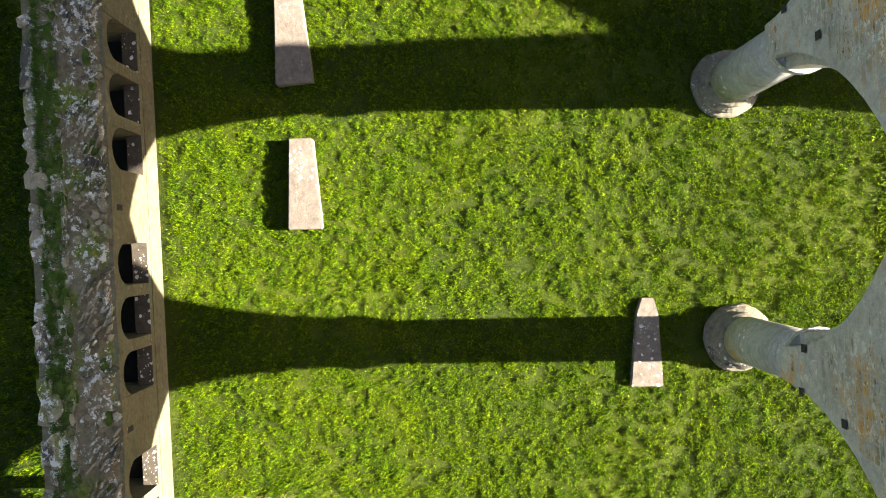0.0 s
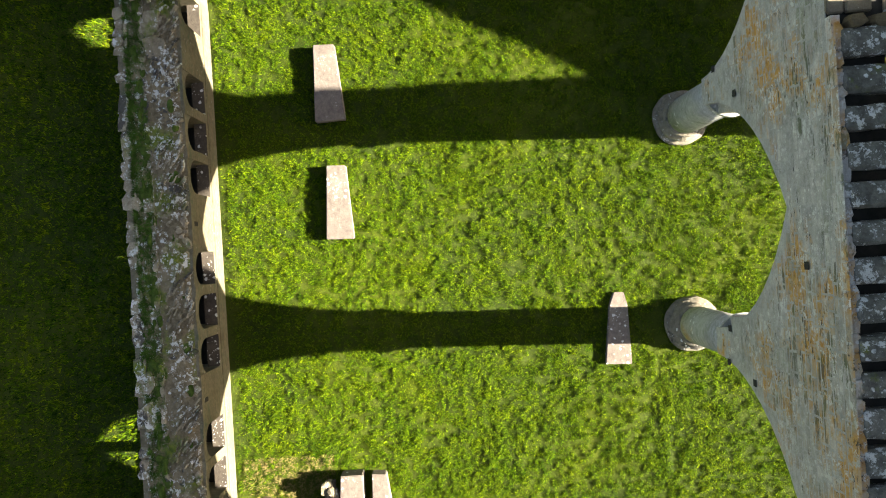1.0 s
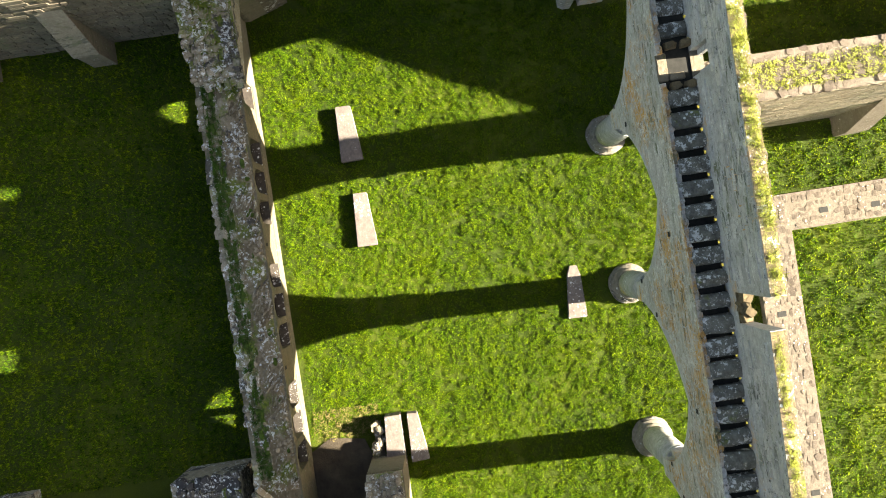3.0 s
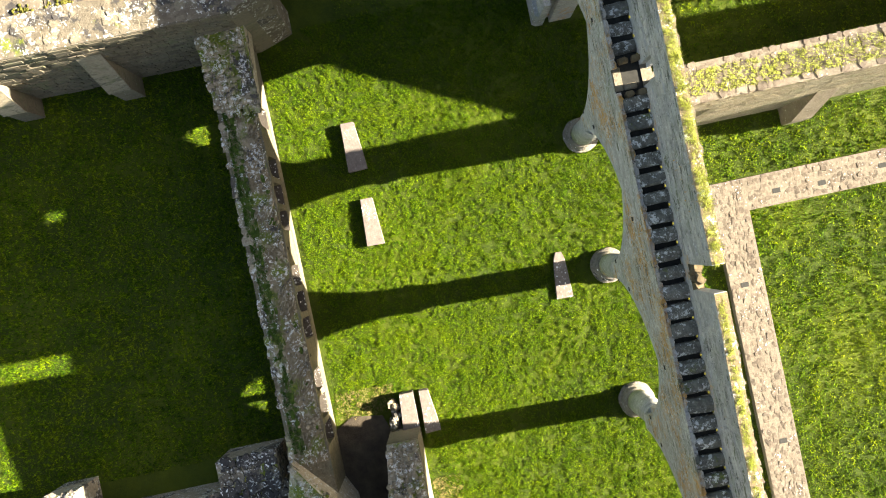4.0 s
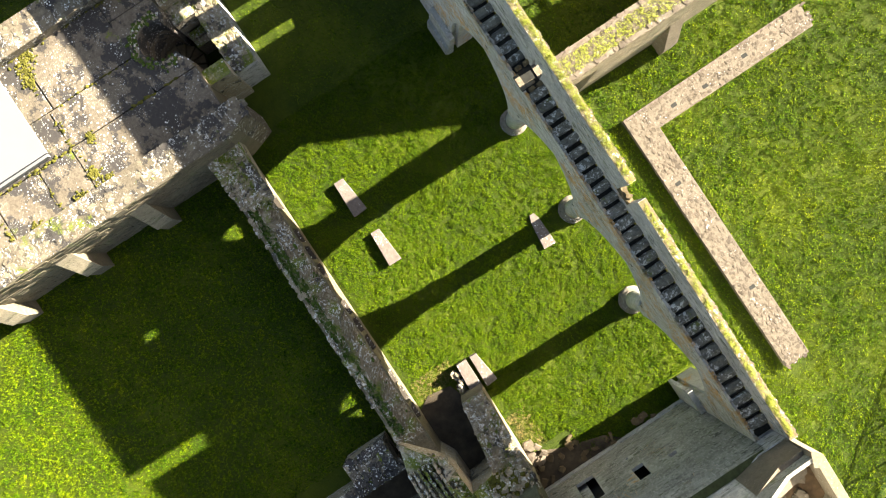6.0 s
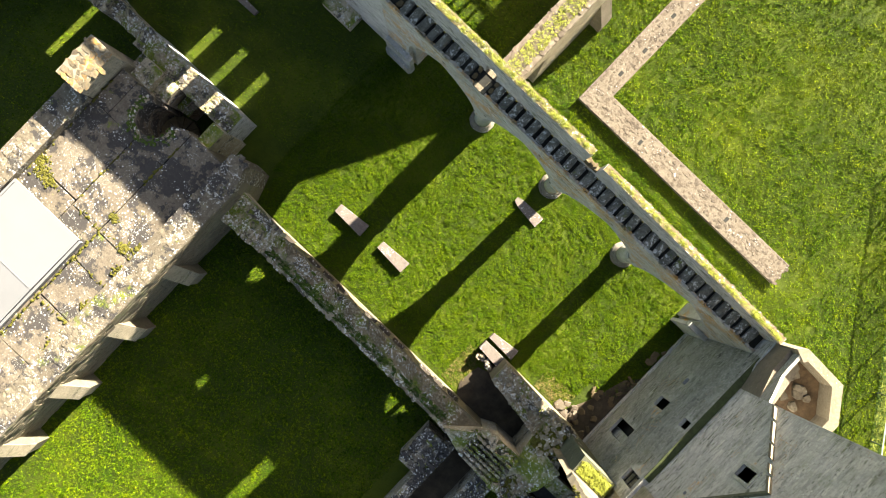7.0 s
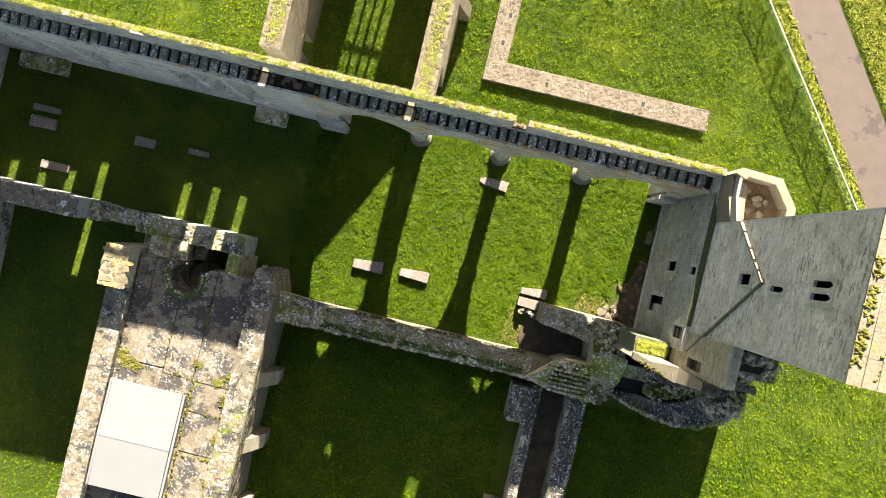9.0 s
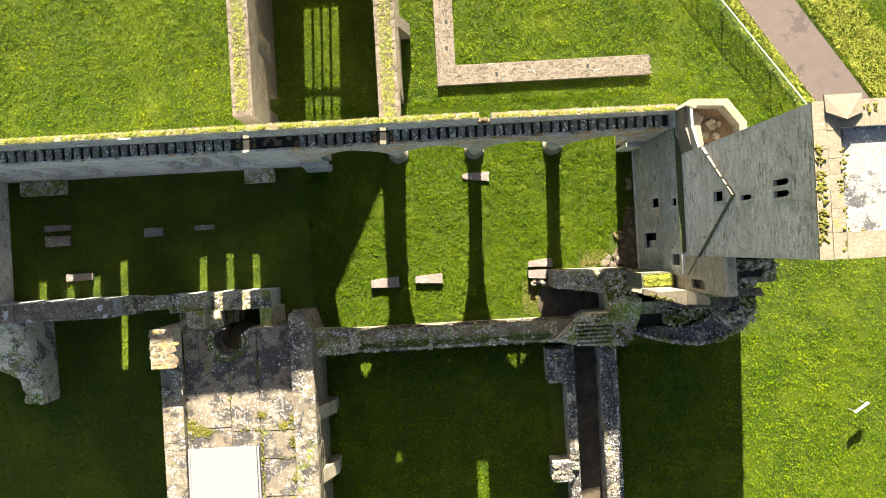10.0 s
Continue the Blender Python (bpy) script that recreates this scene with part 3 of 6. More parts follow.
bm = bmesh.new()
_o = [(-8.9, 0.0), (-7.3, 0.0)]
for a, b in PIERS:
    _o += arch(a, b, SPRING, APEX)
_o += [(11.2, 0.0), (12.3, 0.0), (12.3, WALK), (-8.9, WALK)]
slab_xz(bm, _o, ORDER, WALL_OUT)
_o = [(-8.9, 0.0), (-7.5, 0.0)]
for a, b in PIERS:
    _o += arch(a - 0.2, b + 0.2, SPRING - 0.12, APEX + 0.22)
_o += [(11.4, 0.0), (12.3, 0.0), (12.3, WALK), (-8.9, WALK)]
slab_xz(bm, _o, WALL_IN, ORDER - 0.002)
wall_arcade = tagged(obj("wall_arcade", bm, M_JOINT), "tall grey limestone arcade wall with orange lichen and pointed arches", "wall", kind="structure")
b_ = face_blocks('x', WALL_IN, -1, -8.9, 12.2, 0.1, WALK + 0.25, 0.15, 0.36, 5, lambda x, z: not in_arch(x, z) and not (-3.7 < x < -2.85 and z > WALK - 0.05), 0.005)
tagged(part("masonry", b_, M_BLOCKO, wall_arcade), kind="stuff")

# Putlog holes are flat black plates; their shade is only painted on.
for x, z in ((-3.25, 4.25), (-2.6, 5.3), (1.65, 4.35), (2.3, 4.2), (2.5, 5.5), (6.7, 4.6), (7.4, 5.4), (-5.2, 8.1), (0.4, 7.9), (4.6, 8.0)):
    part("putlog_hole", bx(x - 0.06, x + 0.06, WALL_IN - 0.03, WALL_IN - 0.024, z, z + 0.15), M_BLACK, wall_arcade)

# lancets of the choir, left of the pier
LANCETS = [(-26.2, 3.5), (-24.4, 3.5), (-22.7, 3.4), (-20.9, 3.0), (-15.75, 2.95), (-14.0, 2.95), (-12.3, 3.0)]
bm = bmesh.new()
_e = [(-30.0, -30.0)] + [(x, x) for x, _ in LANCETS] + [(-8.9, -8.9)]
for i in range(len(_e) - 1):
    a, b = _e[i][0], _e[i + 1][0]
    ai, ao = (a, a) if i == 0 else (a + 0.62, a + 0.24)
    bi, bo = (b, b) if i == len(_e) - 2 else (b - 0.62, b - 0.24)
    prism(bm, [(ai, WALL_IN), (bi, WALL_IN), (bo, 6.3), (bo, WALL_OUT), (ao, WALL_OUT), (ao, 6.3)], 0, WALK)
for x, s in LANCETS:
    slab_yz(bm, [(WALL_IN, 0), (WALL_OUT, 0), (WALL_OUT, s), (6.3, s), (WALL_IN, s - 1.1)], x - 0.62, x + 0.62)
    head = 8.2 if x > -14.5 else 7.1
    slab_yz(bm, [(WALL_IN, head), (WALL_OUT, head), (WALL_OUT, WALK), (WALL_IN, WALK)], x - 0.62, x + 0.62)
wall_choir_south = tagged(obj("wall_choir", bm, M_FACE), "grey limestone choir wall with splayed lancet windows", "wall", kind="structure")

# inner coping of the walk, uneven stones
bm = bmesh.new()
box(bm, -30, -3.6, WALL_IN, WALL_IN + 0.12, WALK, WALK + 0.17)
box(bm, -2.95, 12.3, WALL_IN, WALL_IN + 0.12, WALK, WALK + 0.17)
part("coping", bm, M_ARC, wall_arcade)
_r = random.Random(3)
_p, x = [], -9.0
while x < 12.0:
    w = _r.uniform(0.16, 0.42)
    _p.append((x + w / 2, WALL_IN + 0.075 + _r.uniform(-0.01, 0.015), WALK + 0.17, w * 1.05, 0.15, _r.uniform(0.03, 0.09), _r.uniform(-0.06, 0.06)))
    x += w
lay_stones(wall_arcade, [q for q in _p if not -3.7 < q[0] < -2.85], M_BLOCKO, 300, "coping_stone")

for g in (-3.3,):
    for x0, x1, y0, y1, h in ((g - 0.34, g + 0.3, WALL_IN + 0.005, WALL_IN + 0.24, 0.07), (g + 0.14, g + 0.3, WALL_IN + 0.25, WALL_IN + 0.6, 0.1)):
        bm = bx(x0, x1, y0, y1, WALK - 0.05, WALK + h)
        bmesh.ops.bevel(bm, geom=bm.edges[:], offset=0.02, segments=2, affect='EDGES')
        part("threshold_stone", bm, M_LEDGE, wall_arcade, "warm worn stone before a sighting slot")

# saddle stones of the walk
GATES = (-3.3, -10.75)


def saddle(seed):
    r = random.Random(seed)
    bm = bmesh.new()
    pts = [(-0.165, -0.05), (-0.16, 0.17), (-0.11, 0.23), (0.0, 0.26), (0.1, 0.235), (0.155, 0.17), (0.16, -0.05)]
    ys = (-0.40, -0.36, -0.14, 0.1, 0.33)
    rows = [[bm.verts.new((x + r.uniform(-0.012, 0.012), y, z * (0.85 if y < -0.39 else 1.0) + r.uniform(-0.018, 0.018) + 0.04 * (y > 0))) for x, z in pts] for y in ys]
    for a, b in zip(rows, rows[1:]):
        for i in range(6):
            bm.faces.new((a[i], a[i + 1], b[i + 1], b[i]))
    bm.faces.new(rows[0])
    bm.faces.new(rows[-1][::-1])
    me = bpy.data.meshes.new("walk_slab")
    finish(bm).to_mesh(me)
    bm.free()
    me.materials.append(M_WALK)
    return me


SADDLES = [saddle(s) for s in range(6)]
# Black bed paints the shade of the deep gaps between the slabs.
part("walk_bed", bx(-30, -3.62, WALL_IN + 0.12, PAR_IN, WALK, WALK + 0.012), M_GAPSHADE, wall_arcade, "black bed that stands in for shade between the slabs")
part("walk_bed", bx(-3.62, -2.93, WALL_IN + 0.02, PAR_IN, WALK, WALK + 0.012), M_GAPSHADE, wall_arcade, "black bed that stands in for shade between the slabs")
part("walk_bed", bx(-2.93, 12.2, WALL_IN + 0.12, PAR_IN, WALK, WALK + 0.012), M_GAPSHADE, wall_arcade, "black bed that stands in for shade between the slabs")
HOLES = []
x, _k = -28.6, 0
while x < 11.7:
    if all(abs(x - g) > 0.55 for g in GATES) and not -9.9 < x < -7.9:
        o = new("walk_slab", SADDLES[_k % 6])
        o.parent = wall_arcade
        o.matrix_basis = Matrix.LocRotScale((x, 5.98, WALK + _r.uniform(-0.03, 0.01) - (0.12 if -5.6 < x < -3.6 else 0.0)), Euler((0, _r.uniform(-0.05, 0.05), _r.uniform(-0.05, 0.05))), (_r.uniform(1.02, 1.28), 0.92, _r.uniform(0.85, 1.15)))
        HOLES.append(x + 0.255)
    _k += 1
    x += 0.51
# broken and low slabs where the walk is worn
_p = [(_r.uniform(-9.9, -7.9), _r.uniform(5.85, 6.3), WALK + 0.05, _r.uniform(0.2, 0.45), _r.uniform(0.2, 0.4), 0.16, _r.uniform(0, 3)) for _ in range(9)]
_p += [(g + dx, y, WALK + 0.1, 0.2, 0.28, 0.3, 0.1) for g in GATES for dx in (-0.47, 0.45) for y in (5.85, 6.2)]
lay_stones(wall_arcade, _p, M_BROWN, 300, "stone")

# parapet, with weep holes at its foot, sighting slots and one breach
parapet = tagged(obj("wall_parapet", bx(-30, 12.3, PAR_IN + 0.005, WALL_OUT - 0.005, WALK - 0.12, WALK - 0.03), M_FACE), "grey limestone parapet of the wall walk with grass on top", "parapet", kind="structure")
BREACH = (1.82, 2.5)


def par_top(x):
    """The parapet's height, sinking past the breach."""
    return PAR_TOP if x < BREACH[0] else 11.35 - 0.075 * (x - 2.36)


SLOT = 0.29
bm = bmesh.new()
_cuts = [(h - 0.04, h + 0.04, WALK - 0.02, WALK + 0.15) for h in HOLES if not BREACH[0] - 0.2 < h < BREACH[1] + 0.2]
_cuts += [(g - SLOT, g + SLOT, WALK + 0.03, 9.9) for g in GATES] + [(*BREACH, 9.6, 9.9)]
holed(bm, 'x', PAR_IN, WALL_OUT, -30, 12.3, WALK - 0.02, 9.9, _cuts)
box(bm, -30, -16.9, PAR_IN, WALL_OUT, 9.9, PAR_TOP)
box(bm, -16.9, -16.2, PAR_IN, WALL_OUT, 9.9, PAR_TOP - 0.5)
x = -16.2
for a, b in [(g - SLOT, g + SLOT) for g in sorted(GATES)]:
    box(bm, x, a, PAR_IN, WALL_OUT, 9.9, 10.2)
    x = b
box(bm, x, BREACH[0], PAR_IN, WALL_OUT, 9.9, 10.2)
box(bm, -16.2, BREACH[0], PAR_IN, WALL_OUT, 10.2, PAR_TOP)
slab_xz(bm, [(BREACH[1], 9.9), (12.3, 9.9), (12.3, par_top(12.3)), (BREACH[1], par_top(BREACH[1]))], PAR_IN, WALL_OUT)
for v in bm.verts:
    if v.co.y < PAR_IN + 0.01 and v.co.z > 9.95:
        v.co.y -= 0.02 * (v.co.z - 9.9)
part("parapet_wall", bm, M_JOINT, parapet)
bm = bmesh.new()
for h in HOLES:
    box(bm, h - 0.045, h + 0.045, PAR_IN - 0.02, WALL_OUT - 0.01, WALK - 0.03, WALK + 0.016)
tagged(part("weep_moss", bm, M_MOSSY, parapet, "yellow moss in the weep holes"), kind="stuff")
b_ = face_blocks('x', PAR_IN, -1, -30, 12.2, WALK + 0.5, PAR_TOP - 0.05, 0.19, 0.45, 8,
                 lambda x, z: not (BREACH[0] - 0.05 < x < BREACH[1] + 0.05 and z > 9.55) and not any(abs(x - g) < 0.32 and z < 10.25 for g in GATES) and not (-16.95 < x < -16.15 and z > 11.05) and z < par_top(x) + 0.02, 0.018)
b_ = ([(x, y - 0.02 * max(0.0, z - 9.9), z) for x, y, z in b_[0]], b_[1])
tagged(part("masonry", b_, M_BLOCK, parapet), kind="stuff")
_p = [q for q in rubble_rows(-16.2, 12.2, PAR_IN + 0.03, WALL_OUT + 0.03, lambda x, y: par_top(x) - 0.02, 0.16, 4, tall=0.2, drop=0.3) if not BREACH[0] - 0.15 < q[0] < BREACH[1] + 0.15]
lay_stones(parapet, _p, M_PAVE, 160, "capstone")
part("turf_top", bx(-30, BREACH[0] - 0.02, PAR_IN - 0.03, WALL_OUT + 0.004, PAR_TOP + 0.002, PAR_TOP + 0.02), M_EARTHTOP, parapet)
bm = bmesh.new()
slab_xz(bm, [(BREACH[1] + 0.02, par_top(BREACH[1]) + 0.002), (12.28, par_top(12.28) + 0.002), (12.28, par_top(12.28) + 0.02), (BREACH[1] + 0.02, par_top(BREACH[1]) + 0.02)], PAR_IN - 0.03, WALL_OUT + 0.004)
part("turf_top", bm, M_EARTHTOP, parapet)
_p = [(_r.uniform(*BREACH), _r.uniform(PAR_IN + 0.1, WALL_OUT - 0.1), 9.61 + _r.uniform(0, 0.2), _r.uniform(0.15, 0.3), _r.uniform(0.15, 0.3), 0.2, _r.uniform(0, 3)) for _ in range(12)]
lay_stones(parapet, _p, M_BROWN, 60)
for g in GATES:
    for b in ((g - SLOT - 0.01, g - 0.17, WALK, 10.21), (g + 0.17, g + SLOT + 0.01, WALK, 10.21), (g - 0.18, g + 0.18, 9.75, 10.21)):
        part("slot_cheek", bx(b[0], b[1], WALL_OUT - 0.11, WALL_OUT - 0.003, b[2], b[3]), M_FACE, parapet)
    part("slot_sill", bx(g - SLOT, g + SLOT, PAR_IN - 0.006, WALL_OUT + 0.006, WALK + 0.02, WALK + 0.05), M_LEDGE, parapet, "warm broken stone of a sighting slot")
part("breach_sill", bx(BREACH[0], BREACH[1], PAR_IN - 0.006, WALL_OUT + 0.006, 9.59, 9.62), M_BROWN, parapet)
grass("wall_grass", -30, BREACH[0], PAR_IN + 0.06, WALL_OUT, 15000, 0.15, 0.010, 61, "tufts of long yellowish grass on the parapet", M_DRYGRASS, PAR_TOP - 0.03, False)
grass("wall_grass", BREACH[1] + 0.1, 12.2, PAR_IN + 0.05, WALL_OUT - 0.07, 11000, 0.11, 0.010, 62, "tufts of long yellowish grass on the lower parapet", M_DRYGRASS, par_top, False)

# ---- columns ----


def worn_lathe(profile, at):
    """A round moulding with a chipped, uneven surface."""
    bm = lathe(profile, at, 40)
    for v in bm.verts:
        d = noise.noise(v.co * 4.5)
        v.co.x += (v.co.x - at[0]) * 0.06 * d
        v.co.y += (v.co.y - at[1]) * 0.06 * d
        v.co.z += 0.03 * noise.noise(v.co * 6.0)
    return bm


def column(x, y):
    e = empty("column", (x, y, 0), "round grey-green limestone arcade column on a moulded base", "column", "arcade columns")
    base = part("base", worn_lathe([(0.66, -0.05), (0.66, 0.1), (0.64, 0.15), (0.58, 0.18), (0.57, 0.25), (0.6, 0.29), (0.6, 0.35), (0.54, 0.4), (0.5, 0.43), (0.52, 0.47), (0.5, 0.52), (0.45, 0.56)], (x, y, 0)), M_BASE, None, smooth=False)
    keep(base, e)
    keep(part("shaft", lathe([(0.44, 0.5), (0.44, 1.3), (0.435, 2.2), (0.43, 3.32)], (x, y, 0), 32), M_DRESS, None, smooth=True), e)
    keep(part("capital", lathe([(0.43, 3.3), (0.47, 3.33), (0.47, 3.37), (0.5, 3.46), (0.53, 3.55), (0.53, SPRING + 0.01)], (x, y, 0), 24), M_DRESS, None), e)
    return e


_c = column(COLS[0], 6.04)
for x in COLS[1:]:
    copy_thing(_c, pose(x, 6.04, 0))
pier = empty("pier", (-8.1, 5.4, 0), "square dressed stone pier foot at the choir wall", "pier")
keep(part("plinth", bx(-8.9, -7.25, 5.25, 5.5, 0, 2.6), M_DRESS, None), pier)
keep(part("chamfer", pr([(-8.85, 5.1), (-7.35, 5.1), (-7.25, 5.25), (-8.9, 5.25)], 0, 1.2), M_DRESS, None), pier)
resp = empty("respond", (11.6, 5.4, 0), "plain stone respond at the end of the arcade", "pier")
keep(part("shaft", bx(11.15, 12.2, 5.32, 5.5, 0, 3.2), M_FACE, None), resp)
keep(part("corbel", pr([(11.1, 5.25), (12.2, 5.25), (12.2, 5.5), (11.1, 5.5)], 3.2, 3.5), M_DRESS, None), resp)

# ---- low nave wall with window groups ----
NW_IN, NW_OUT, NW_TOP = -5.1, -6.46, 2.35
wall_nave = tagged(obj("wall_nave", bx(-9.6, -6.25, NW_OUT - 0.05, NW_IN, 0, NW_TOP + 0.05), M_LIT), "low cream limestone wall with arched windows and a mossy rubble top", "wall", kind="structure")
LIGHTS = [-5.75, -3.95, -3.0, -2.05, -0.05, 0.9, 1.85, 3.7, 4.65, 5.6]
bm = bmesh.new()
x = -6.25
for c in LIGHTS:
    box(bm, x, c - 0.37, NW_OUT, NW_IN, 0, NW_TOP)
    # sill, low floor of the recess and the outer dwarf wall
    box(bm, c - 0.37, c + 0.37, NW_IN - 0.26, NW_IN, 0, 0.8)
    box(bm, c - 0.37, c + 0.37, NW_OUT, NW_IN - 0.26, 0, 0.25)
    box(bm, c - 0.37, c + 0.37, NW_OUT, NW_OUT + 0.25, 0.25, 0.5)
    box(bm, c - 0.37, c + 0.37, NW_OUT, NW_OUT + 0.25, 1.05, NW_TOP)
    # head with an arched soffit
    o = [(c - 0.37, NW_TOP), (c - 0.37, 1.75)] + [(c + 0.37 * math.cos(t), 1.75 + 0.42 * math.sin(t)) for t in np.linspace(math.pi, 0, 9)] + [(c + 0.37, NW_TOP)]
    slab_xz(bm, o, NW_OUT + 0.25, NW_IN - 0.02)
    # Black floor liner puts the recess's shade into its colour.
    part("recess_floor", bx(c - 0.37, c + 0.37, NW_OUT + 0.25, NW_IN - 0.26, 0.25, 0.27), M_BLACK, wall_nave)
    part("sill", bx(c - 0.37, c + 0.37, NW_IN - 0.27, NW_IN + 0.01, 0.8, 0.815), M_SILL, wall_nave, "dark lichened window sill")
    x = c + 0.37
box(bm, x, 9.0, NW_OUT, NW_IN, 0, NW_TOP)
part("wall_body", bm, M_HEAD, wall_nave)
# stones of the top: a kerb along the garth side, tilted slates and loose stones in the earth behind it
_p = rubble_rows(-6.2, 6.3, NW_OUT - 0.05, NW_OUT + 0.24, NW_TOP - 0.01, 0.23, 12, drop=0.4, tall=0.5)
_p += rubble_rows(-6.2, 6.3, NW_OUT + 0.5, NW_OUT + 0.62, NW_TOP + 0.04, 0.11, 13, drop=0.35, tall=0.8)
for i in range(460):
    cx = _r.uniform(-6.2, 6.2)
    if math.sin(cx * 2.3) > -0.2:
        _p.append((cx, _r.uniform(-5.72, -5.17), NW_TOP + 0.06, _r.uniform(0.03, 0.06), _r.uniform(0.1, 0.24), _r.uniform(0.08, 0.16), _r.uniform(0.7, 1.35)))
    else:
        _p.append((cx, _r.uniform(-5.75, -5.16), NW_TOP + 0.05, _r.uniform(0.04, 0.16), _r.uniform(0.04, 0.15), _r.uniform(0.05, 0.12), _r.uniform(0, 3)))
_p += [(-4.75, -5.62, NW_TOP + 0.07, 0.62, 0.5, 0.14, 0.2), (-5.3, -5.7, NW_TOP + 0.06, 0.7, 0.45, 0.12, -0.3), (-1.5, -6.22, NW_TOP + 0.02, 0.34, 0.26, 0.16, 0.1), (-1.45, -5.98, NW_TOP + 0.02, 0.36, 0.24, 0.14, 0.0), (0.9, -5.98, NW_TOP + 0.03, 0.6, 0.22, 0.1, 0.05), (3.0, -6.2, NW_TOP + 0.02, 0.7, 0.34, 0.16, 0.1), (2.3, -6.2, NW_TOP + 0.02, 0.5, 0.3, 0.16, 0.0)]
_r.shuffle(_p)
lay_stones(wall_nave, _p, M_RUBBLE, 300)
bm = bmesh.new()
slab_yz(bm, [(NW_OUT + 0.02, NW_TOP - 0.02), (NW_OUT + 0.3, NW_TOP + 0.05), (-5.4, NW_TOP + 0.08), (NW_IN - 0.03, NW_TOP - 0.02)], -9.3, 6.4)
part("earth_top", bm, M_EARTHTOP, wall_nave)
bm = bmesh.new()
for a, b in ((-6.2, 6.2),):
    box(bm, a, b, NW_IN - 0.035, NW_IN + 0.015, 0, 0.62)
part("plinth", bm, M_HEAD, wall_nave, "pale plinth of dressed stone")
# Two more black plates paint putlog shade on the nave face.
for x in (-1.02, 2.78):
    part("putlog_hole", bx(x - 0.05, x + 0.05, NW_IN - 0.01, NW_IN + 0.004, 1.9, 2.15), M_BLACK, wall_nave)
bm = bmesh.new()
for i in range(110):
    cx = _r.uniform(-6, 6)
    cy = _r.choice((-6.05, -6.0, -5.95, -5.9, -5.4)) + _r.gauss(0, 0.04)
    bmesh.ops.create_icosphere(bm, subdivisions=2, radius=1, matrix=Matrix.LocRotScale((cx, cy, NW_TOP + 0.03), None, (_r.uniform(0.06, 0.2), _r.uniform(0.04, 0.11), _r.uniform(0.04, 0.08))))
for v in bm.verts:
    v.co += 0.03 * noise.noise_vector(v.co * 9)
tagged(part("moss", bm, M_MOSS, wall_nave, smooth=True), kind="stuff")
grass("wall_grass", -6.2, 6.0, -6.28, -5.85, 9000, 0.1, 0.012, 71, "green grass growing on the low wall", M_WALLGREEN, NW_TOP + 0.03, False)
# higher broken end towards the vaulted range
_p = rubble_rows(-9.7, -6.0, -6.45, -4.88, lambda x, y: 2.65 + 0.4 * (-x - 6), 0.17, 15, drop=0.12, tall=0.5)
bm = bmesh.new()
prism(bm, [(-9.2, -6.45), (-6.0, -6.4), (-6.0, -4.93), (-9.2, -4.7)], 2.3, [3.85, 2.6, 2.6, 3.85])
part("raised_end", bm, M_CORE, wall_nave)
lay_stones(wall_nave, _p, M_RUBBLE, 0)

# ---- grave slabs ----


def tapered(name, pts, z0, z1, label, category="grave slab", material=M_SLAB, group="grave slabs"):
    cx, cy = sum(p[0] for p in pts) / len(pts), sum(p[1] for p in pts) / len(pts)
    bm = pr(pts, z0, z1)
    bmesh.ops.bevel(bm, geom=bm.edges[:], offset=0.018, segments=2, affect='EDGES')
    return tagged(obj(name, bm, material), label, category, group)


tapered("grave_slab", [(-2.29, -2.45), (-2.28, -2.0), (-0.53, -1.89), (-0.55, -2.55)], -0.05, 0.3, "pinkish tapered grave slab lying on the lawn in sun")
tapered("grave_slab", [(-5.16, -2.60), (-5.15, -2.10), (-3.37, -1.93), (-3.34, -2.65)], -0.05, 0.3, "pinkish tapered grave slab half in shadow on the lawn")
tapered("grave_slab", [(1.40, 4.07), (1.11, 4.18), (1.12, 4.42), (1.42, 4.50), (2.84, 4.53), (2.81, 3.90)], -0.05, 0.16, "cracked tapered grave slab with a pointed end beside a column")
for (a, b, c, d) in ((-24.87, -23.15, -1.1, -0.6), (-19.68, -18.42, 1.5, 2.1), (-26.1, -24.5, 1.2, 1.9), (-26.1, -24.4, 2.2, 2.6), (-16.4, -15.1, 1.75, 2.1)):
    tapered("grave_slab", [(a, c), (b, c + 0.04), (b, d - 0.02), (a, d)], -0.05, 0.2, "weathered grave slab in the shaded choir grass")
tapered("tomb_chest", [(-27.3, 4.55), (-24.5, 4.55), (-24.5, 5.5), (-27.3, 5.5)], -0.02, 0.7, "low stone tomb chest against the choir wall", "tomb", M_DARKSTONE, "")
tapered("tomb_chest", [(-12.9, 4.6), (-11.0, 4.6), (-11.0, 5.5), (-12.9, 5.5)], -0.02, 0.6, "low stone tomb chest against the choir wall", "tomb", M_DARKSTONE, "")


def clear(holes, pad=0.03):
    return lambda u, z: not any(h[0] - pad < u < h[1] + pad and h[2] - pad < z < h[3] + pad for h in holes)


# ---- tower over the end wall of the nave ----
TX, TX2, TY0, TY1, TTOP = 12.5, 18.8, -1.42, 3.98, 26.1
tower = empty("tower", (15.6, 1.4, 0), "tall slender grey limestone belfry tower with small windows", "tower")
T_HOLES = [(1.16, 1.62, 15.25, 16.5), (1.02, 1.24, 18.85, 20.1), (1.36, 1.60, 22.45, 23.95), (0.92, 1.16, 22.45, 23.95), (-0.55, -0.40, 13.2, 13.45)]
bm = bmesh.new()
holed(bm, 'y', TX, TX + 0.1, TY0, TY1, 9.0, TTOP, T_HOLES)
box(bm, TX + 0.1, TX + 0.9, TY0, TY1, 24.9, TTOP - 0.01)
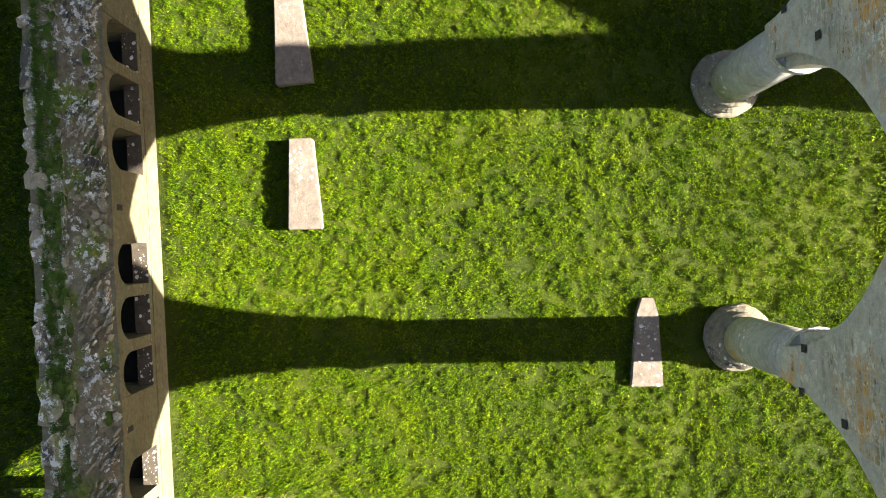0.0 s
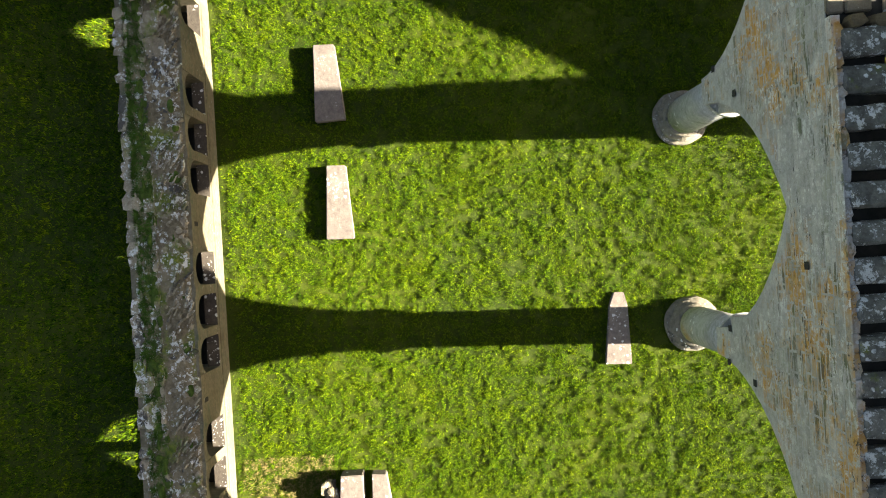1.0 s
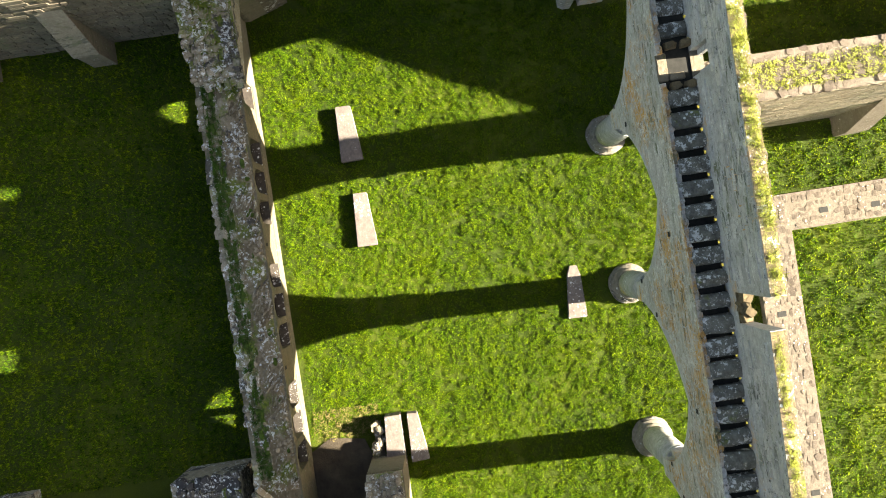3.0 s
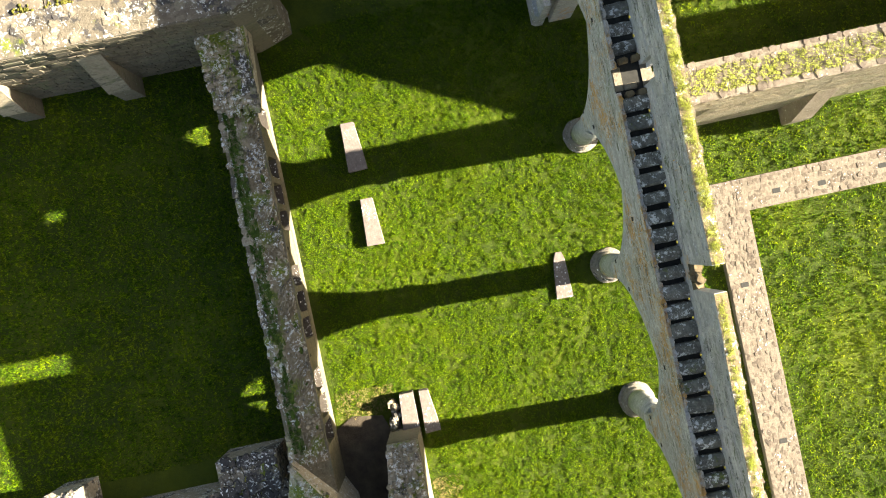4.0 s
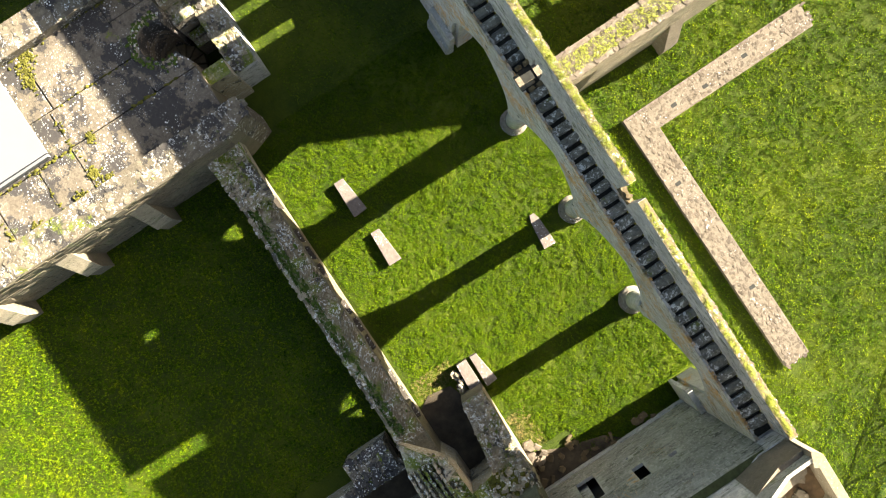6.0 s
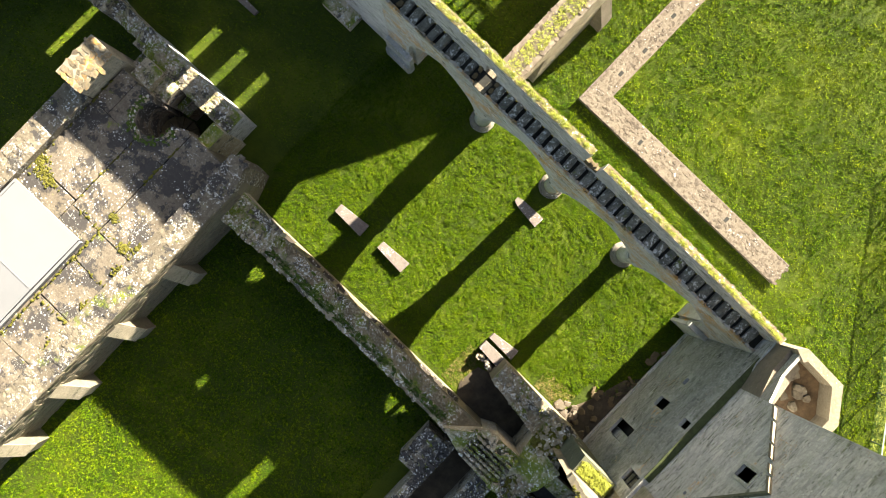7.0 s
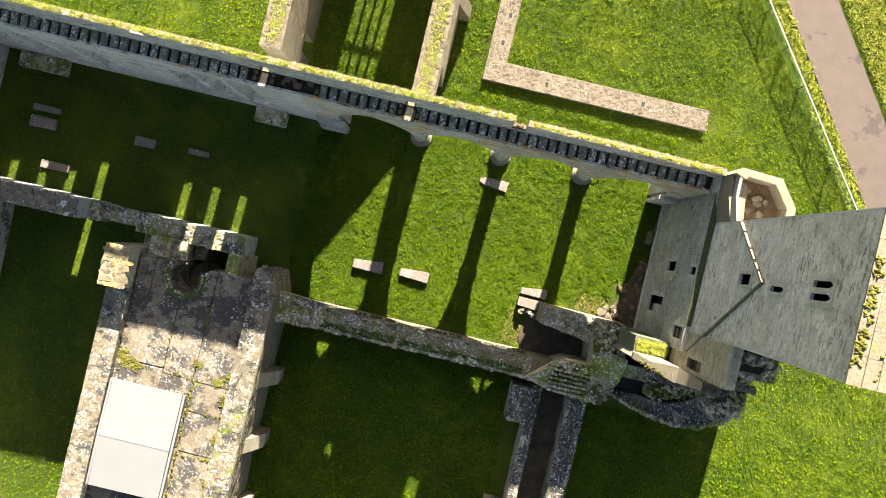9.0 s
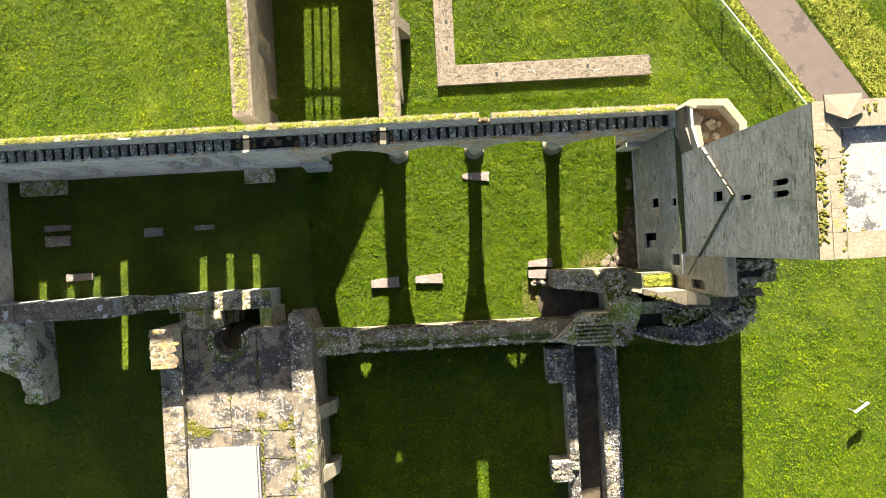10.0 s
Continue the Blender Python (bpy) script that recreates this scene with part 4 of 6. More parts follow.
bmesh.ops.remove_doubles(bm, verts=bm.verts[:], dist=0.0005)
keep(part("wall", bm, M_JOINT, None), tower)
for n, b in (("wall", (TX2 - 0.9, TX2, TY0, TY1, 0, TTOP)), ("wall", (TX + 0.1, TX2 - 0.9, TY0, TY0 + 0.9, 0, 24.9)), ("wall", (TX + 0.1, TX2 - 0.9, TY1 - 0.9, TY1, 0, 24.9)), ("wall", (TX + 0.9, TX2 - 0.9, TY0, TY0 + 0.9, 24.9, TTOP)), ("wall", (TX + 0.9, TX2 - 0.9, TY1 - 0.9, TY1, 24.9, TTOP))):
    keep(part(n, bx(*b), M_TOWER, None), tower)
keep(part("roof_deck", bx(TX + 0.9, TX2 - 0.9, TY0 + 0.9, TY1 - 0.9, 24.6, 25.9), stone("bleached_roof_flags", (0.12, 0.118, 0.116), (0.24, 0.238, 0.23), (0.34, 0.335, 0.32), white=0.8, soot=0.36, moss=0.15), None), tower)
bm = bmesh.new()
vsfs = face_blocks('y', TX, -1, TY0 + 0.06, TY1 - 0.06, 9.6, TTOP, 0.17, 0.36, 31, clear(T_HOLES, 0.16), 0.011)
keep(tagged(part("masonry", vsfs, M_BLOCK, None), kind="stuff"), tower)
for y0, y1 in ((TY0, TY0 + 0.055), (TY1 - 0.055, TY1)):
    keep(part("quoin", bx(TX - 0.02, TX + 0.02, y0, y1, 9.6, TTOP - 0.02), M_BLOCK, None), tower)
# dressed surrounds
for h in T_HOLES[:4]:
    bm = bmesh.new()
    for b in ((h[0] - 0.13, h[0], h[2] - 0.13, h[3] + 0.16), (h[1], h[1] + 0.13 if h[0] != 0.92 else h[1] + 0.06, h[2] - 0.13, h[3] + 0.16), (h[0], h[1], h[2] - 0.13, h[2]), (h[0], h[1], h[3], h[3] + 0.16)):
        box(bm, TX - 0.035, TX + 0.02, b[0], b[1], b[2], b[3])
    w = part("window", bm, M_DRESS, None, "pale dressed stone window surround")
    keep(w, tower)
    if h[3] > 18:
        bm = bmesh.new()
        for s in (-1, 1):
            slab_yz(bm, [((h[0] + h[1]) / 2 + s * (h[1] - h[0]) / 2, h[3]), ((h[0] + h[1]) / 2 + s * (h[1] - h[0]) / 2, h[3] - 0.28), ((h[0] + h[1]) / 2, h[3])], TX - 0.02, TX + 0.3)
        part("pointed_head", bm, M_DRESS, w)
# bells stage panel of pale render round the twin light
keep(part("panel", bx(TX - 0.024, TX + 0.01, 0.70, 0.79, 22.2, 24.3), M_DRESS, None), tower)
# flat coping slabs round the top
def coping_run(u0, u1, v0, v1, along):
    u = u0
    while u < u1 - 0.05:
        w = min(_r.uniform(0.5, 1.1), u1 - u)
        if u1 - u - w < 0.25:
            w = u1 - u
        q = (u + 0.006, u + w - 0.006, v0, v1) if along == 'x' else (v0, v1, u + 0.006, u + w - 0.006)
        keep(part("coping_stone", bx(*q, TTOP - 0.012, TTOP + 0.06 + _r.uniform(0, 0.03)), M_LEDGE, None), tower)
        u += w


coping_run(TY0 - 0.02, TY1 + 0.02, TX - 0.02, TX + 0.45, 'y')
coping_run(TY0 - 0.02, TY1 + 0.02, TX + 0.46, TX + 0.92, 'y')
coping_run(TX + 0.93, TX2, TY0 - 0.02, TY0 + 0.9, 'x')
coping_run(TX + 0.93, TX2, TY1 - 0.9, TY1 + 0.02, 'x')
keep(part("water_spout", pr([(12.9, 3.6), (13.5, 3.3), (14.2, 3.55), (14.2, 4.2), (12.9, 4.2)], TTOP, [26.3, 26.5, 26.25, 26.2, 26.2]), M_PALECORE, None, "smooth sloped stone at the corner of the parapet"), tower)
bm = bmesh.new()
for i in range(420):
    mx, my = _r.choice((12.62, 12.7, 13.42)) + _r.gauss(0, 0.07), _r.uniform(TY0 + 0.05, TY1 - 1.2)
    if i % 4 == 0:
        mx, my = _r.uniform(13.4, TX2 - 0.3), _r.choice((TY0 + 0.86, TY1 - 0.3)) + _r.gauss(0, 0.08)
    if noise.noise(Vector((mx, my, 0)) * 1.3) > -0.12:
        bmesh.ops.create_icosphere(bm, subdivisions=1, radius=1, matrix=Matrix.LocRotScale((mx, my, TTOP + (0.08 if mx < 13.4 or my > TY1 - 0.8 else 0.02)), None, (_r.uniform(0.03, 0.09), _r.uniform(0.03, 0.09), 0.025)))
for v in bm.verts:
    v.co += 0.05 * noise.noise_vector(v.co * 7)
keep(tagged(part("moss", bm, M_MOSSY, None, smooth=True), kind="stuff"), tower)

# ---- end wall of the nave: thick below the ledge, gable-shaped above it ----
LX, LEDGE = 12.25, 10.1
E_HOLES = [(1.42, 1.95, 4.2, 5.85), (1.32, 1.72, 8.6, 9.6), (-0.95, -0.06, 1.9, 4.9), (-1.92, -1.32, 8.0, 9.7), (1.5, 1.62, 2.6, 2.85), (2.95, 3.3, 5.2, 5.6)]
wall_end = tagged(obj("wall_end", bx(LX - 0.08, LX + 0.3, -2.3, 5.5, -0.05, 0.4), M_TOWER), "grey rubble end wall of the nave with an old roof crease", "wall", kind="structure")
bm = bmesh.new()
holed(bm, 'y', LX, LX + 0.14, -2.45, 5.5, 0.0, LEDGE, E_HOLES)
box(bm, LX + 0.7, LX + 1.1, -2.45, 5.5, 0.0, LEDGE)
box(bm, LX + 0.14, LX + 0.7, -2.45, -2.3, 0.0, LEDGE)
box(bm, LX + 0.14, LX + 0.7, 5.3, 5.5, 0.0, LEDGE)
box(bm, LX + 0.14, LX + 0.7, -2.3, 5.3, LEDGE - 0.3, LEDGE)
part("wall_body", bm, M_JOINT, wall_end)
b_ = face_blocks('y', LX, -1, -2.45, 5.5, 0.4, LEDGE, 0.17, 0.34, 41, clear(E_HOLES), 0.012)
tagged(part("masonry", b_, M_ENDWALL, wall_end), kind="stuff")
# Black lining puts the dark depth behind the openings into the colour.
part("interior", bx(LX + 0.66, LX + 0.695, -2.29, 5.29, 0.05, LEDGE - 0.32), M_BLACK, wall_end, "black lining that stands in for the shade inside")
part("ledge", pr([(LX - 0.05, -1.2), (TX - 0.04, -1.2), (TX - 0.04, 5.4), (LX - 0.05, 5.4)], LEDGE, [LEDGE + 0.02, LEDGE + 0.16, LEDGE + 0.16, LEDGE + 0.02]), plain("dark_mossy_ledge", (0.035, 0.045, 0.018), 0.95, vary=0.5), wall_end, "dark mossy weathered ledge")
bm = bmesh.new()
slab_yz(bm, [(-2.45, LEDGE - 0.3), (TY0, LEDGE - 0.3), (TY0, 12.6), (-2.45, 10.55)], TX - 0.03, TX + 0.2)
slab_yz(bm, [(TY1, LEDGE - 0.3), (6.3, LEDGE - 0.3), (6.3, 12.25), (5.2, 12.3), (TY1, 13.2)], TX - 0.03, TX + 0.1)
part("gable_flank", bm, M_ENDWALL, wall_end, "rough grey flank of the old gable")
bm = bmesh.new()


def strip(bm, a, b, w, x0, x1):
    (y0, z0), (y1, z1) = a, b
    slab_yz(bm, [(y0, z0), (y1, z1), (y1, z1 + w), (y0, z0 + w)], x0, x1)


strip(bm, (-2.4, 10.45), (1.33, 17.9), 0.22, TX - 0.12, TX - 0.01)
part("roof_crease", bm, M_GREENWALL, wall_end, "dark slanting roof crease course")
bm = bmesh.new()
for a, b in ((0.0, 0.16), (0.2, 0.3), (0.36, 0.52), (0.55, 0.8), (0.84, 1.0)):
    f = lambda t: (1.33 + (3.9 - 1.33) * t, 17.95 + (13.9 - 17.95) * t)
    strip(bm, f(a), f(b), 0.2, TX - 0.16, TX - 0.01)
part("roof_crease", bm, M_PALE, wall_end, "broken pale roof crease stones")
for h in (E_HOLES[3], (-2.95, -2.35, 6.6, 7.9)):
    bm = bmesh.new()
    for i in range(5):
        y = h[0] + (h[1] - h[0]) * (i + 0.5) / 5
        box(bm, LX + 0.1, LX + 0.13, y - 0.012, y + 0.012, h[2], h[3])
    for i in range(3):
        z = h[2] + (h[3] - h[2]) * (i + 0.5) / 3
        box(bm, LX + 0.09, LX + 0.14, h[0], h[1], z - 0.015, z + 0.015)
    part("window_grille", bm, M_IRON, wall_end, "black iron window grille")
# corner turret where the wall walk meets the tower
turret = empty("turret", (13.6, 5.4, 0), "chamfered corner turret with pale coping beside the tower", "turret")
_out = [(12.25, 5.15), (12.25, 6.25), (12.55, 6.55), (14.4, 6.46), (15.3, 5.25), (15.3, 4.0), (12.55, 3.99)]
keep(part("wall", pr(_out, 0, 10.2), M_FACE, None), turret)
_in = [(12.85, 4.8), (12.75, 6.05), (12.85, 6.2), (14.15, 6.13), (14.9, 5.15), (14.9, 4.4), (12.9, 4.4)]
bm = bmesh.new()
_idx = (1, 2, 3, 4, 5)
for i in range(4):
    a, b = _idx[i], _idx[i + 1]
    prism(bm, [_out[a], _out[b], _in[b], _in[a]], 10.2, 12.3)
keep(part("parapet", bm, M_LEDGE, None, "pale parapet ring"), turret)
keep(part("corner_mass", pr([(12.47, 4.0), (13.15, 4.0), (13.05, 5.9), (12.3, 6.2), (12.3, 5.2)], 10.2, [12.3, 12.1, 11.7, 11.7, 11.8]), M_PALECORE, None, "rough lichened stone at the foot of the tower"), turret)
keep(part("floor", pr(_in, 10.2, 11.2), plain("brown_turret_floor", (0.09, 0.06, 0.035), 0.9, vary=0.5, scale=3.0), None), turret)
_p = [(13.1 + _r.uniform(0, 1.4), _r.uniform(4.7, 5.8), 11.25, _r.uniform(0.3, 0.6), _r.uniform(0.3, 0.5), 0.3, _r.uniform(0, 3)) for _ in range(9)]
lay_stones(turret, _p, M_PALE, 20)
_p = [(_r.uniform(10.5, 12.2), _r.uniform(-2.3, 4.6), 0.05, _r.uniform(0.15, 0.5), _r.uniform(0.15, 0.4), _r.uniform(0.1, 0.3), _r.uniform(0, 3)) for _ in range(46)]
rubble = tagged(obj("earth_patch", pr([(10.6, -3.0), (12.3, -3.0), (12.3, 2.2), (11.6, 1.4), (11.0, -0.6), (10.5, -1.6)], -0.1, 0.05), M_SOIL), "dark bare earth with fallen rubble at the wall foot", "earth", kind="structure")
lay_stones(rubble, [q for q in _p if q[1] < 0.6 or q[0] > 11.7], M_BROWN, 60)
pile = tagged(obj("fallen_stone_mound", bx(9.85, 10.35, -2.05, -1.55, -0.05, 0.15), M_PALE), "small heap of pale fallen stones beside the tomb wall", "stones")
lay_stones(pile, [(_r.uniform(9.8, 10.9), _r.uniform(-2.15, -1.35), 0.2 + _r.uniform(0, 0.35), _r.uniform(0.2, 0.5), _r.uniform(0.2, 0.45), _r.uniform(0.15, 0.35), _r.uniform(0, 3)) for _ in range(14)], M_PAVE, 30)

# ---- tomb wall and slabs ----
tomb_wall = tagged(obj("wall_tomb", pr([(6.3, -3.12), (9.4, -3.6), (9.4, -2.08), (6.3, -2.02)], 0, [2.4, 2.7, 2.7, 2.4]), M_LIT), "wall with a cobbled rubble top beside two tomb slabs", "wall", kind="structure")
part("upper_end", pr([(9.4, -3.6), (11.0, -3.85), (11.0, -2.12), (9.4, -2.08)], 0, [2.7, 3.45, 3.45, 2.7]), M_LIT, tomb_wall)
bm = bmesh.new()
prism(bm, [(6.3, -3.12), (9.4, -3.6), (9.4, -2.1), (6.3, -2.05)], 2.3, [2.46, 2.76, 2.76, 2.46])
prism(bm, [(9.4, -3.6), (11.0, -3.85), (11.0, -2.14), (9.4, -2.1)], 2.6, [2.76, 3.52, 3.52, 2.76])
part("bed", bm, M_CORE, tomb_wall)
_p = rubble_rows(6.35, 10.8, -3.7, -2.1, lambda x, y: 2.48 + 0.09 * (x - 6.3) + (0.45 * max(0.0, x - 9.4)), 0.15, 51, drop=0.05, tall=0.9)
_p = [q for q in _p if q[1] > -3.08 - 0.155 * (q[0] - 6.3)]
_p.sort(key=lambda q: q[0])
lay_stones(tomb_wall, _p, M_RUBBLE, 290)
tapered("tomb_slab", [(5.0, -2.52), (5.0, -2.0), (6.75, -2.02), (6.74, -2.66)], -0.05, 0.55, "thick pinkish tomb slab at the end of a low wall", "tomb slab", M_SLAB, "tomb slabs")
tapered("tomb_slab", [(5.03, -1.80), (5.05, -1.46), (6.58, -1.27), (6.62, -1.85)], -0.05, 0.42, "leaning pinkish tomb slab beside another slab", "tomb slab", M_SLAB, "tomb slabs")
heap = tagged(obj("fallen_stone_mound", bx(5.2, 6.5, -2.95, -2.7, -0.05, 0.12), M_PALECORE), "loose white lichen-covered stones beside a tomb slab", "stones")
lay_stones(heap, [(_r.uniform(4.95, 6.75), _r.uniform(-3.0, -2.65), 0.2 + _r.uniform(0, 0.3), _r.uniform(0.15, 0.36), _r.uniform(0.12, 0.3), _r.uniform(0.12, 0.3), _r.uniform(0, 3)) for _ in range(26)], M_RUBBLE, 30)
tagged(obj("earth_floor", pr([(5.9, -5.1), (9.7, -5.1), (9.7, -3.4), (6.3, -3.1), (5.7, -3.3), (5.5, -4.4)], -0.1, 0.05), M_SOIL), "bare dark earth floor of a passage", "earth", kind="structure")

# ---- ruined transept ----
for x0, x1, y0, doors in ((-11.75, -10.6, 7.75, [(8.9, 10.0, 0.0, 2.6), (11.8, 13.2, 1.6, 5.2)]), (-3.55, -2.4, 6.6, [(6.6, 9.2, 0.0, 5.4)])):
    w = tagged(obj("wall_transept", bx(x0 - 0.04, x1 + 0.04, 21.2, 21.6, -0.05, 0.25), M_FACE), "ruined rubble transept wall with a grassy top", "wall", kind="structure")
    bm = bmesh.new()
    holed(bm, 'y', x0, x1, y0, 22.0, 0.0, 7.6, doors)
    part("wall_body", bm, M_LIT, w)
    b_ = face_blocks('y', x1, 1, y0, 20.0, 0.1, 7.6, 0.2, 0.36, 55, clear(doors), 0.006)
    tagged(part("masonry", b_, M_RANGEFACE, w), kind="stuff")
    _p = rubble_rows(y0, 17.0, x0, x1, 7.6, 0.2, 57, along='y', drop=0.25, tall=0.32)
    lay_stones(w, _p, M_PAVE, 240)
    part("mortar_top", bx(x0 + 0.01, x1 - 0.01, y0 + 0.01, 21.5, 7.6, 7.615), M_PALECORE, w)
    grass("wall_grass", x0 + 0.22, x1 - 0.2, y0 + 0.3, 20, 1500, 0.12, 0.018, 63, "yellowish grass on a ruined wall top", M_DRYGRASS, 7.62, False)
for y in (13.4,):
    b = empty("buttress", (-2.1, y, 0), "sloped rubble buttress on the transept wall", "buttress", "transept buttresses")
    bm = bmesh.new()
    slab_xz(bm, [(-2.4, 0), (-1.75, 0), (-1.75, 0.9), (-2.4, 3.4)], y, y + 0.75)
    keep(part("body", bm, M_PALE, None), b)
gable = tagged(obj("wall_gable", bx(-11.75, -11.0, 21.6, 22.8, 0, 7.6), M_FACE), "transept gable wall with a traceried four-light window", "wall", kind="structure")
bm = bmesh.new()
slab_xz(bm, [(-11.0, 0), (-8.35, 0), (-8.35, 11.0), (-11.0, 7.9)], 21.8, 22.6)
slab_xz(bm, [(-6.05, 0), (-2.4, 0), (-2.4, 7.4), (-6.05, 11.2)], 21.8, 22.6)
slab_xz(bm, [(-8.35, 0), (-6.05, 0), (-6.05, 2.9), (-8.35, 2.9)], 21.8, 22.6)
slab_xz(bm, [(-8.35, 7.2), (-6.05, 7.2), (-6.05, 11.2), (-7.1, 12.2), (-8.35, 11.0)], 21.8, 22.6)
part("gable_body", bm, M_FACE, gable)
for i in range(1, 4):
    part("mullion", bx(-8.35 + 0.575 * i - 0.08, -8.35 + 0.575 * i + 0.08, 22.1, 22.3, 2.9, 7.2), M_DRESS, gable)
part("transom", bx(-8.35, -6.05, 22.1, 22.3, 5.62, 5.8), M_DRESS, gable)

# ---- low foundation wall of the aisle ----
found = tagged(obj("wall_foundation", pr([(-0.14, 10.22), (13.55, 10.22), (13.57, 11.48), (1.06, 11.48), (1.06, 20.05), (-0.16, 20.05)], -0.1, 0.34), M_PALECORE), "low L-shaped foundation wall with a crazy-paved top", "wall", kind="structure")
_p = rubble_rows(-0.1, 13.5, 10.25, 11.46, 0.32, 0.155, 71, drop=0.06, tall=0.3) + rubble_rows(11.6, 20.0, -0.12, 1.04, 0.32, 0.155, 72, along='y', drop=0.06, tall=0.3)
SOCKETS = [(0.55, 12.6), (0.62, 14.3), (0.45, 16.6), (3.7, 10.75), (9.6, 10.95)]
_p = [q for q in _p if not any(abs(q[0] - sx) < 0.24 and abs(q[1] - sy) < 0.24 for sx, sy in SOCKETS)]
_p.sort(key=lambda q: abs(q[0]) + abs(q[1] - 10.2))
lay_stones(found, _p, M_PAVE, 300)
# Each socket is a flat black plate in place of a shaded hole.
for sx, sy in SOCKETS:
    part("socket", bx(sx - 0.09, sx + 0.09, sy - 0.14, sy + 0.14, 0.345, 0.352), M_BLACK, found, "black plate painted as the shade in a post socket")

# ---- vaulted range ----
vault = empty("vaulted_range", (-13.3, -14, 0), "roofless vaulted stone range with a flat slab roof", "building")
VT, VP = 4.8, 5.36
keep(part("body", pr([(-17.3, -6.3), (-16.13, -6.3), (-16.13, -4.35), (-15.2, -4.35), (-15.2, -6.33), (-11.75, -6.33), (-11.75, -4.35), (-8.6, -4.35), (-8.42, -4.9), (-8.42, -26), (-17.3, -26)], 0, VT - 0.12), M_LIT, None), vault)
keep(part("side_wall", bx(-17.36, -16.13, -26, -6.32, VT - 0.13, VP), M_RANGE, None), vault)
bm = bmesh.new()
prism(bm, [(-9.68, -26), (-8.4, -26), (-8.4, -4.9), (-8.85, -3.65), (-9.68, -3.65)], VT - 0.13, VP)
prism(bm, [(-9.68, -4.34), (-8.6, -4.34), (-8.85, -3.65), (-9.68, -3.65)], 0, VT - 0.13)
keep(part("side_wall", bm, M_RANGE, None), vault)
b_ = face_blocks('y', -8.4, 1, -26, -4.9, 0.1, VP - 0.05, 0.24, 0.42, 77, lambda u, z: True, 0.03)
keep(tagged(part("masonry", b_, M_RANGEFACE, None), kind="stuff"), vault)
_gaps = ((-16.9, -16.2), (-12.1, -11.5), (-9.4, -8.7), (-20.4, -19.6))
_p = [q for q in rubble_rows(-26, -3.65, -9.66, -8.45, VP, 0.22, 81, along='y', drop=0.04, tall=0.11) if not any(a < q[1] < b for a, b in _gaps) and q[0] < -8.4 - 0.36 * max(0.0, q[1] + 4.9)]
_p.sort(key=lambda q: -q[1])
_p2 = [q for q in rubble_rows(-26, -6.4, -17.34, -16.15, VP, 0.22, 82, along='y', drop=0.04, tall=0.11) if not any(a < q[1] < b for a, b in _gaps)]
_p2.sort(key=lambda q: -q[1])
lay_stones(vault, _p[:150] + _p2[:140] + _p[150:] + _p2[140:], M_RANGE, 290)
# roof slabs
_cols = (-16.13, -13.5, -11.75, -9.68)
for i in range(3):
    y = -4.36 if i == 2 else -6.34
    for low in (-10.4, -12.15, -14.6, -17.3, -20.2, -23.0, -26.0):
        low += _r.uniform(-0.18, 0.18)
        a, b = _cols[i] + 0.025, _cols[i + 1] - 0.025
        k = [_r.uniform(-0.05, 0.05) for _ in range(3)]
        bm = pr([(a + k[0] * 0.3, low + 0.05 + k[0]), (b + k[1] * 0.3, low + 0.05 + k[1]), (b + k[1] * 0.3, y), (a + k[0] * 0.3, y)], VT - 0.12, VT + _r.uniform(0.0, 0.025))
        keep(part("roof_slab", bm, M_ROOF, None), vault)
        y = low
keep(part("roof_slab", bx(-16.1, -15.22, -6.32, -4.36, VT - 0.12, VT + 0.01), M_ROOF, None), vault)
# moss in the joints
bm = bmesh.new()
for i in range(620):
    cx, cy = _r.choice((-13.5, -11.75, -11.75, -9.72, -9.72, -16.1)) + _r.gauss(0, 0.04), _r.uniform(-17, -5.0)
    if _r.random() < 0.35:
        cx, cy = _r.uniform(-16.0, -9.7), _r.choice((-10.4, -12.15, -14.6)) + _r.gauss(0, 0.06)
    if noise.noise(Vector((cx, cy, 0)) * 0.9) > -0.2 and not (-15.2 < cx < -11.8 and cy > -6.3):
        bmesh.ops.create_icosphere(bm, subdivisions=1, radius=1, matrix=Matrix.LocRotScale((cx, cy, VT + 0.02), None, (_r.uniform(0.02, 0.08), _r.uniform(0.03, 0.14), 0.035)))
for cx, cy, s in ((-9.75, -11.3, 0.16), (-9.6, -16.0, 0.2), (-15.9, -9.9, 0.2), (-15.6, -10.3, 0.22), (-15.0, -10.4, 0.16), (-9.7, -13.4, 0.16), (-9.8, -9.9, 0.14), (-10.4, -10.3, 0.12), (-11.7, -9.6, 0.1)):
    for _ in range(80):
        bmesh.ops.create_icosphere(bm, subdivisions=1, radius=1, matrix=Matrix.LocRotScale((cx + _r.gauss(0, s), cy + _r.gauss(0, s), VT + 0.03), None, (_r.uniform(0.03, 0.08), _r.uniform(0.03, 0.08), 0.025)))
for v in bm.verts:
    v.co += 0.04 * noise.noise_vector(v.co * 8)
keep(tagged(part("moss", bm, M_MOSSY, None, smooth=True), kind="stuff"), vault)


